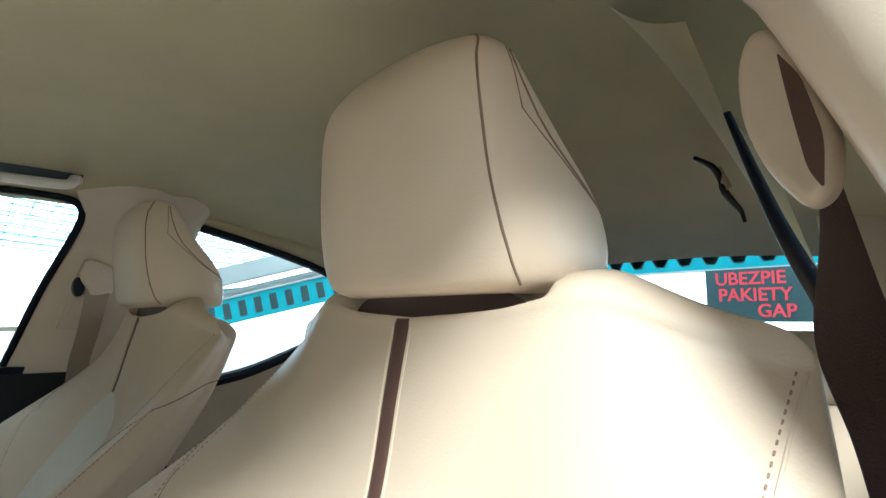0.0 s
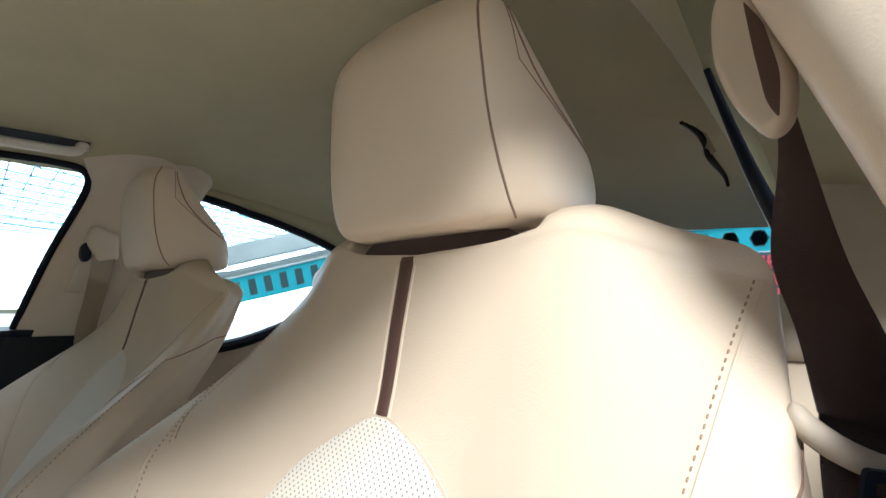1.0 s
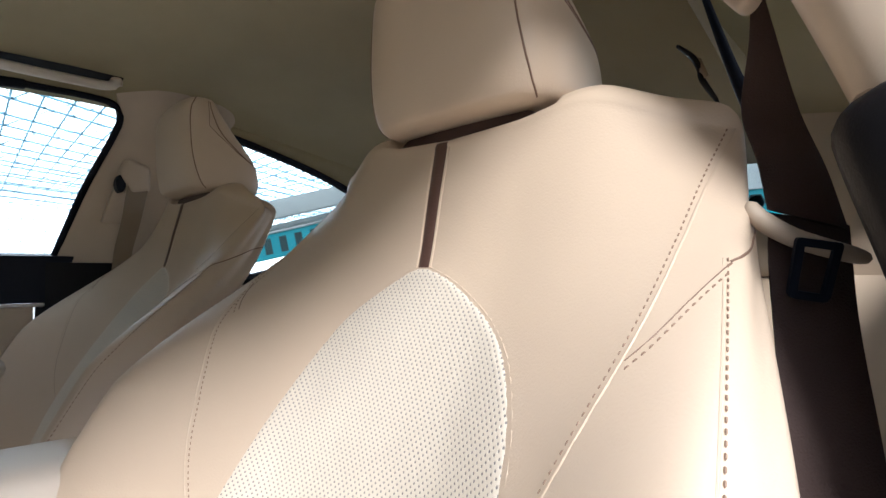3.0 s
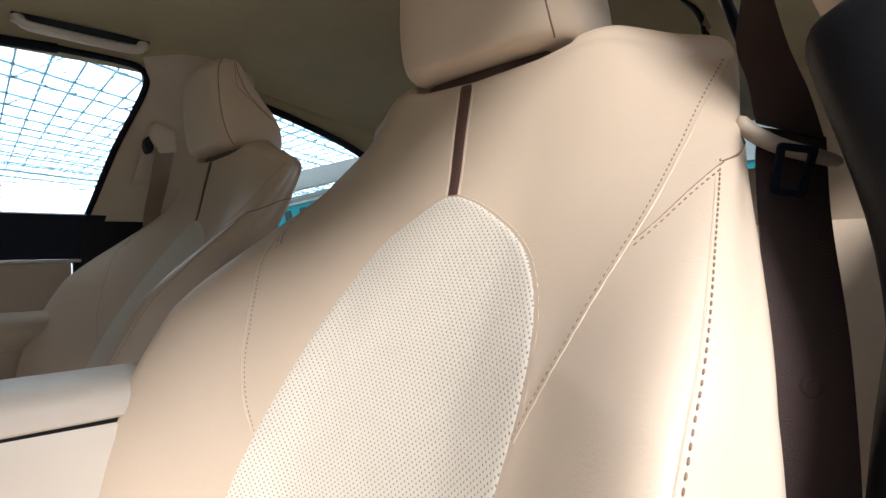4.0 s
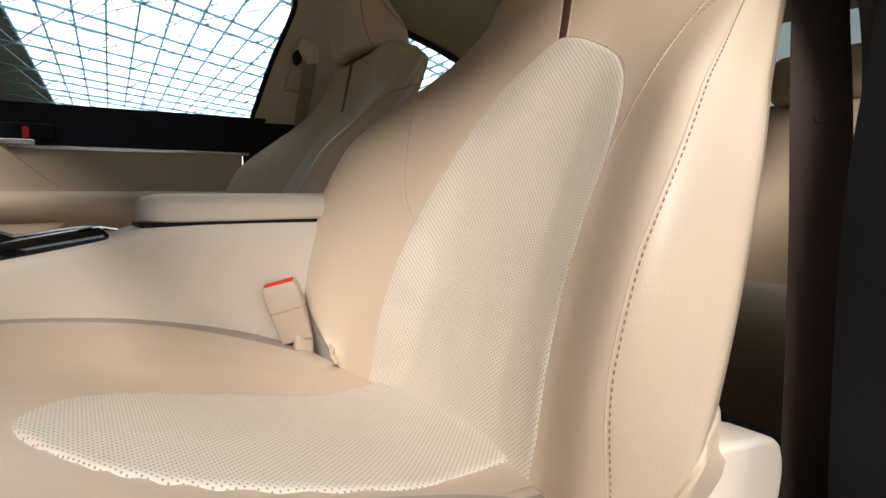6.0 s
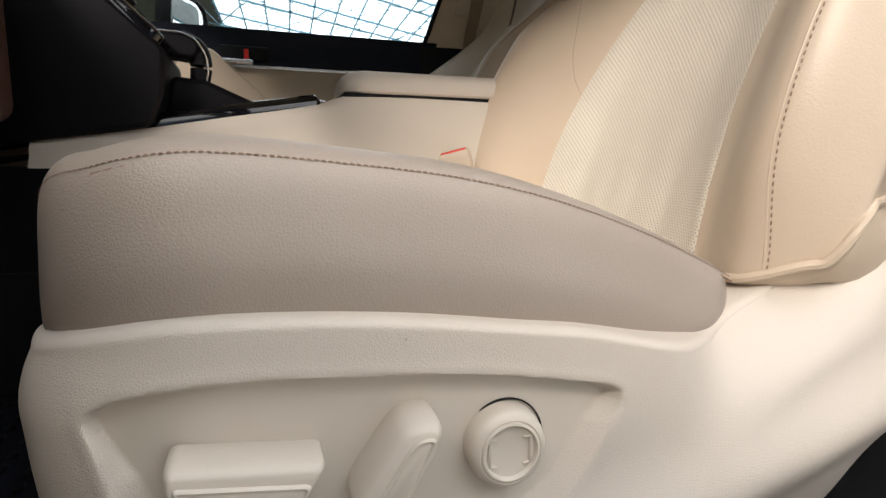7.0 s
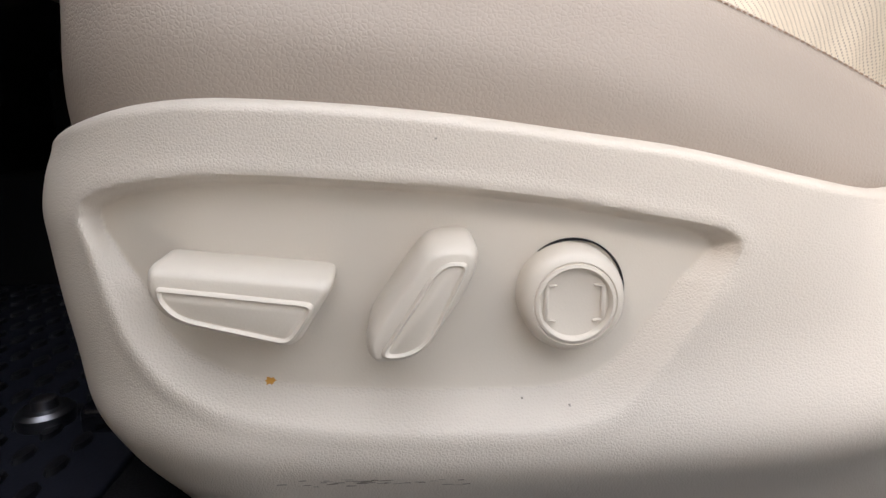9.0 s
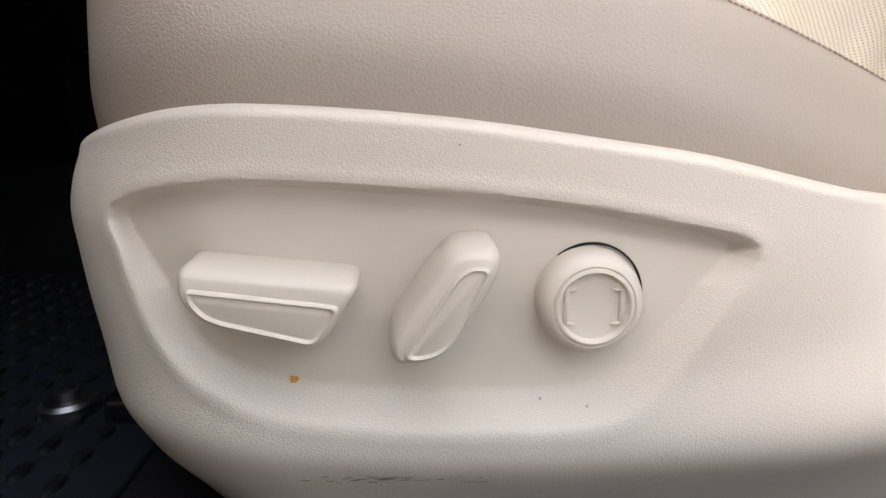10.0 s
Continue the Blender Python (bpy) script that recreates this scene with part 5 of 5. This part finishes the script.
for q in (0, math.pi, -math.pi / 2):
    tube("spoke", [Mw @ Vector((r * math.cos(q), r * math.sin(q), 0.015 * (1 - (r - 0.05) / 0.135))) for r in np.linspace(0.05, 0.18, 6)], 0.015, BLACK, wheel, flat=0.5)

mir = thing("door_mirror", "black outside mirror on the passenger door", "car mirror")
Mm = Matrix.Translation((-0.955, 0.175, 0.782)) @ Euler((radians(90), 0, radians(152))).to_matrix().to_4x4()
o = soft_polygon([(-0.105, -0.055), (0.095, -0.065), (0.105, 0.04), (0.06, 0.075), (-0.09, 0.07)], [0.03, 0.03, 0.03, 0.04, 0.035])
slab("housing", o, lambda a, b, h: Mm @ Vector((a, b, h)), [(0.05, -0.08), (0.02, -0.06), (0.0, -0.02), (0, 0.0), (0.003, 0.003), (0.010, 0.003), (0.012, -0.004)], BLACK, mir, "black mirror housing")
slab("mirror_glass", lambda k: o(k + 0.012), lambda a, b, h: Mm @ Vector((a, b, h)), [(0, -0.003), (0, -0.001), (0.001, -0.0005)], MIRROR, mir, "mirror glass")
tube("arm", [(-0.80, 0.10, 0.715), (-0.90, 0.14, 0.745)], 0.025, BLACK, mir, flat=0.6)
mat = thing("floor_mat", "black rubber floor mat with raised studs", "floor mat")
box("base", (0.18, -0.40, 0.022), (0.70, 0.24, 0.031), RUBBER, mat, bevel=0.003)
verts, faces = [], []
for i in range(17):
    for j in range(21):
        x, y = 0.20 + 0.029 * i + 0.0145 * (j % 2), -0.38 + 0.029 * j
        n = len(verts)
        for q in range(8):
            for r, h in ((0.0095, 0.0305), (0.0075, 0.0345)):
                verts.append((x + 1.25 * r * math.cos(q * math.pi / 4), y + 0.6 * r * math.sin(q * math.pi / 4), h))
        for q in range(8):
            a, b = n + 2 * q, n + 2 * ((q + 1) % 8)
            faces.append((a, b, b + 1, a + 1))
        faces.append(tuple(n + 2 * q + 1 for q in range(8)))
tagged(raw("studs", verts, faces, BLACK, mat), kind="stuff")
for x in (0.20, 0.575):
    rail = thing("seat_rail", "dark metal seat rail with a dull front bolt", "seat rail")
    box("channel", (x - 0.018, 0.19, 0.02), (x + 0.018, 0.80, 0.05), GLOSS, rail, bevel=0.006)
    box("flange", (x - 0.028, 0.22, 0.02), (x + 0.028, 0.40, 0.026), CHROME, rail, bevel=0.002)
    slab("bolt", [(x + 0.019 * math.cos(q), 0.158 + 0.019 * math.sin(q)) for q in np.linspace(0, 2 * math.pi, 28, endpoint=False)], lambda a, b, h: Vector((a, b, 0.024 + h)), [(0, 0), (0, 0.016), (0.003, 0.019), (0.010, 0.019), (0.011, 0.026), (0.013, 0.027)], DULL, rail, "dull metal bolt head")

# ------------------------------------------------------------------ small interior things
def grab_handle(name, pts, label):
    h = thing(name, label, "grab handle")
    tube("bar", through_points(pts, 30), 0.0120, SMOOTH, h, sides=12, flat=0.8)
    a, b = Vector(pts[0]), Vector(pts[-1])
    for p in (a, b):
        tube("foot", [p + Vector((0, 0, 0.01)), p + Vector((0, 0, -0.012))], 0.012, TRIM, h, sides=10)
    mids = [a.lerp(b, v) for v in np.linspace(-0.05, 1.05, 16)]
    # black plate on the lining paints the shadow line round the bar
    grid("shadow_plate", [[(p.x + dx, p.y, roof_z(p.x + dx, p.y) - 0.0025) for dx in np.linspace(-0.014, 0.014, 8)] for p in mids], BLACK, h, "black plate standing for the shadow behind the handle")
    return h


grab_handle("grab_handle", [(-0.553, 0.948, 1.092), (-0.549, 0.942, 1.078), (-0.547, 0.92, 1.073), (-0.547, 0.76, 1.075), (-0.549, 0.735, 1.080), (-0.553, 0.728, 1.093)], "beige folding grab handle under the roof lining")
hook = thing("coat_hook", "small dark coat hook on the rear roof lining", "coat hook")
line = through_points([(0.42, 1.434, 1.015), (0.42, 1.486, 1.012), (0.42, 1.511, 1.0), (0.42, 1.515, 0.989), (0.42, 1.55, 0.975), (0.42, 1.573, 0.967), (0.42, 1.583, 0.954)], 24)
tube("hook", line, lambda v: 0.0025 + 0.0025 * math.sin(v * math.pi), BLACK, hook, sides=8)
tube("pivot", [Vector(line[9]) + Vector((0, 0, 0.006)), Vector(line[13]) + Vector((0.004, 0, 0.004))], 0.0055, TRIM, hook, "beige pivot", sides=10)


# ------------------------------------------------------------------ outside: exhibition hall
ground = structure(grid("ground", [[(x, y, -0.45) for x in np.linspace(-60, 60, 8)] for y in np.linspace(-60, 60, 8)], material("hall_floor", (0.34, 0.33, 0.31), 0.5, grain=0.2, grain_scale=20, blotch=0.3, spread=0.2)), "grey hall floor")
# flat glazed ceiling over the hall; its rafters run across the car, a dark lining lies beyond the front
ROOF_Z = 9.0


def roof_edge(x):
    return -3.1 - 0.045 * x


def over(x, y, off=0.0):
    return Vector((x, y + roof_edge(x), ROOF_Z - off))


xs = np.linspace(-170, 17, 12)
structure(grid("backdrop", [[over(x, y) for x in xs] for y in np.linspace(0, 110, 8)], SKYLIGHT), "bright glazed hall ceiling")
structure(grid("hall_roof", [[over(x, y) for x in np.linspace(-170, -3, 10)] for y in np.linspace(-60, -0.02, 6)], OLIVE), "dark olive hall roof lining")
structure(grid("backdrop", [[(-88.0, y, z) for y in np.linspace(-2, 110, 6)] for z in np.linspace(-0.45, ROOF_Z, 4)], SKYLIGHT), "bright glazed end wall of the hall")
structure(grid("hall_wall", [[(x, 13.31, z) for x in np.linspace(-15, 12, 10)] for z in np.linspace(2.2, 12, 6)], PANEL), "grey panelled hall wall")
structure(grid("backdrop", [[(x, 13.32, z) for x in np.linspace(-46, 12, 10)] for z in np.linspace(-0.2, 1.8, 3)], SKYLIGHT), "bright glazed lower hall wall")


def roof_bars():
    """A space frame: close rafters, doubled chords across them on the slant, knots and web bars."""
    t = thing("roof_truss", "grey-blue steel space frame of the glazed hall ceiling", "roof lattice")
    far = -87.6
    for k in range(46):
        y = 0.1 + 1.27 * k
        tube("rafter", [over(-2, y, 0.12), over(far, y, 0.12)], 0.055, STEEL, t, sides=5)
        tube("mullion", [over(far, y, 0.12), over(far, y, 9.4)], 0.050, STEEL, t, sides=5)
    slant = Vector((-0.53, 0.85, 0)) / 0.85  # along a chord for each metre across the rafters
    verts, faces = [], []

    def bar(a, b, r):
        d = (b - a).normalized()
        u = d.orthogonal().normalized()
        v = d.cross(u)
        n = len(verts)
        for p in (a, b):
            for q in range(4):
                verts.append(p + (u * math.cos(q * math.pi / 2) + v * math.sin(q * math.pi / 2)) * r)
        for q in range(4):
            faces.append((n + q, n + (q + 1) % 4, n + 4 + (q + 1) % 4, n + 4 + q))

    rnd = random.Random(8)
    for k in range(26):
        x0 = 16.0 - 6.2 * k
        for off, r in ((0.15, 0.070), (0.75, 0.062)):
            a = over(x0, 0.1, off)
            b = a + slant * 57
            tube("chord", [a, Vector((b.x, b.y, a.z))], r, STEEL, t, sides=5)
        for m in range(0, 45):
            p = over(x0 - 0.53 / 0.85 * 1.27 * m, 0.1 + 1.27 * m, 0.15)
            if p.x > -2 or p.x < far:
                continue
            for h in (0.0, 0.6):
                bar(p + Vector((-0.09, 0, -h)), p + Vector((0.09, 0, -h)), 0.085)
            if m % 2 == 0:
                low = p + Vector((0, 0, -0.6))
                for dx, dy in ((3.1, 1.27), (3.1, -1.27), (-3.1, 1.27), (-3.1, -1.27)):
                    bar(low, p + Vector((dx - 0.62 * dy, dy, 0)), 0.020)
            if m % 4 == 0:
                low = p + Vector((0, 0, -0.6))
                for dx, dy in ((6.2, 2.54), (-6.2, -2.54), (1.0, 2.54), (-1.0, -2.54)):
                    bar(low, p + Vector((dx, dy, -0.05)), 0.024)
    for k in range(6):
        tube("transom", [(far, -1.0, 1.0 + 1.45 * k), (far, 62.0, 1.0 + 1.45 * k)], 0.05, STEEL, t, sides=5)
    # short clips along the rafters that hold the glass
    for k in range(46):
        y = 0.1 + 1.27 * k
        x = -4.0
        while x > -75:
            p = over(x, y, 0.16)
            bar(p + Vector((0, -0.02, 0)), p + Vector((0.10, 0.16 * rnd.choice((-1, 1)), -0.02)), 0.026)
            x -= 1.55 * rnd.uniform(0.9, 1.1)
    tagged(raw("web", verts, faces, STEEL, t, smooth=False), "thin web bars, knots and glazing clips", kind="stuff")
    return t


roof_bars()
girder = thing("steel_girder", "teal steel girder with a row of round holes", "girder")
box("beam", (-44, 13.0, 1.78), (4, 13.25, 2.36), TEAL, girder, bevel=0.02)
for z in (1.78, 2.36):
    box("flange", (-44, 12.93, z - 0.02), (4, 13.3, z + 0.02), PANEL, girder, "pale flange edge", bevel=0.005)
for k in range(66):
    x = 3.6 - 0.56 * k
    slab("hole", [(x + 0.17 * math.cos(q), 2.07 + 0.17 * math.sin(q)) for q in np.linspace(0, 2 * math.pi, 6, endpoint=False)], lambda a, b, h: Vector((a, 13.0 - h, b)), [(-0.02, 0.0), (-0.02, 0.012), (0.0, 0.012), (0.01, -0.02)], SIGN, girder, "dark hexagonal hole")
low = thing("steel_girder", "teal steel girder sloping under a grey canopy", "girder")
ml = Matrix.Translation((-12.4, 4.3, 0.55)) @ Vector((3.3, 3.45, 1.1)).to_track_quat('X', 'Z').to_matrix().to_4x4()


def girder_box(name, lo, hi, mat, label=""):
    ob = box(name, lo, hi, mat, low, label, bevel=0.01)
    ob.matrix_world = ml


for p in (ml @ Vector((0.2, 0, -0.2)), ml @ Vector((6.2, 0, -0.2))):
    tube("column", [p, Vector((p.x, p.y, -0.46))], 0.06, TEAL, low, "teal steel column", sides=10)
girder_box("beam", (0, -0.1, -0.26), (6.4, 0.1, 0.26), TEAL)
girder_box("flange", (0, -0.16, 0.26), (6.4, 0.16, 0.30), PANEL, "pale flange edge")
for k in range(18):
    girder_box("slot", (0.2 + 0.34 * k, -0.112, -0.17), (0.36 + 0.34 * k, -0.10, 0.17), SIGN, "dark slot")
girder_box("canopy", (0.5, 0.3, 0.42), (6.4, 2.6, 0.50), PANEL, "grey canopy panel")
girder_box("canopy", (0.8, 0.1, 0.60), (6.4, 0.3, 1.0), PANEL)
board = thing("sign_board", "dark sign board with red lettering in the hall", "sign")
box("panel", (-4.30, 12.82, 0.70), (-2.2, 12.96, 1.765), SIGN, board, bevel=0.01)


def lettering(text, x, z, size):
    cu = bpy.data.curves.new("lettering", 'FONT')
    cu.body, cu.size, cu.extrude, cu.offset = text, size, 0.004, 0.006
    ob = new("lettering", cu)
    ob.matrix_world = pose(x, 12.81, z, 90, 0, 0)
    cu.materials.append(SIGN_RED)
    dg = bpy.context.evaluated_depsgraph_get()
    me = bpy.data.meshes.new_from_object(ob.evaluated_get(dg))
    mo = new("lettering", me)
    mo.matrix_world = ob.matrix_world.copy()
    bpy.data.objects.remove(ob)
    mo.parent = board
    return mo


lettering("UBEZPIE", -4.10, 1.45, 0.36)
lettering("PAKIETY", -4.05, 1.12, 0.36)
lettering("GAP", -3.32, 0.80, 0.36)
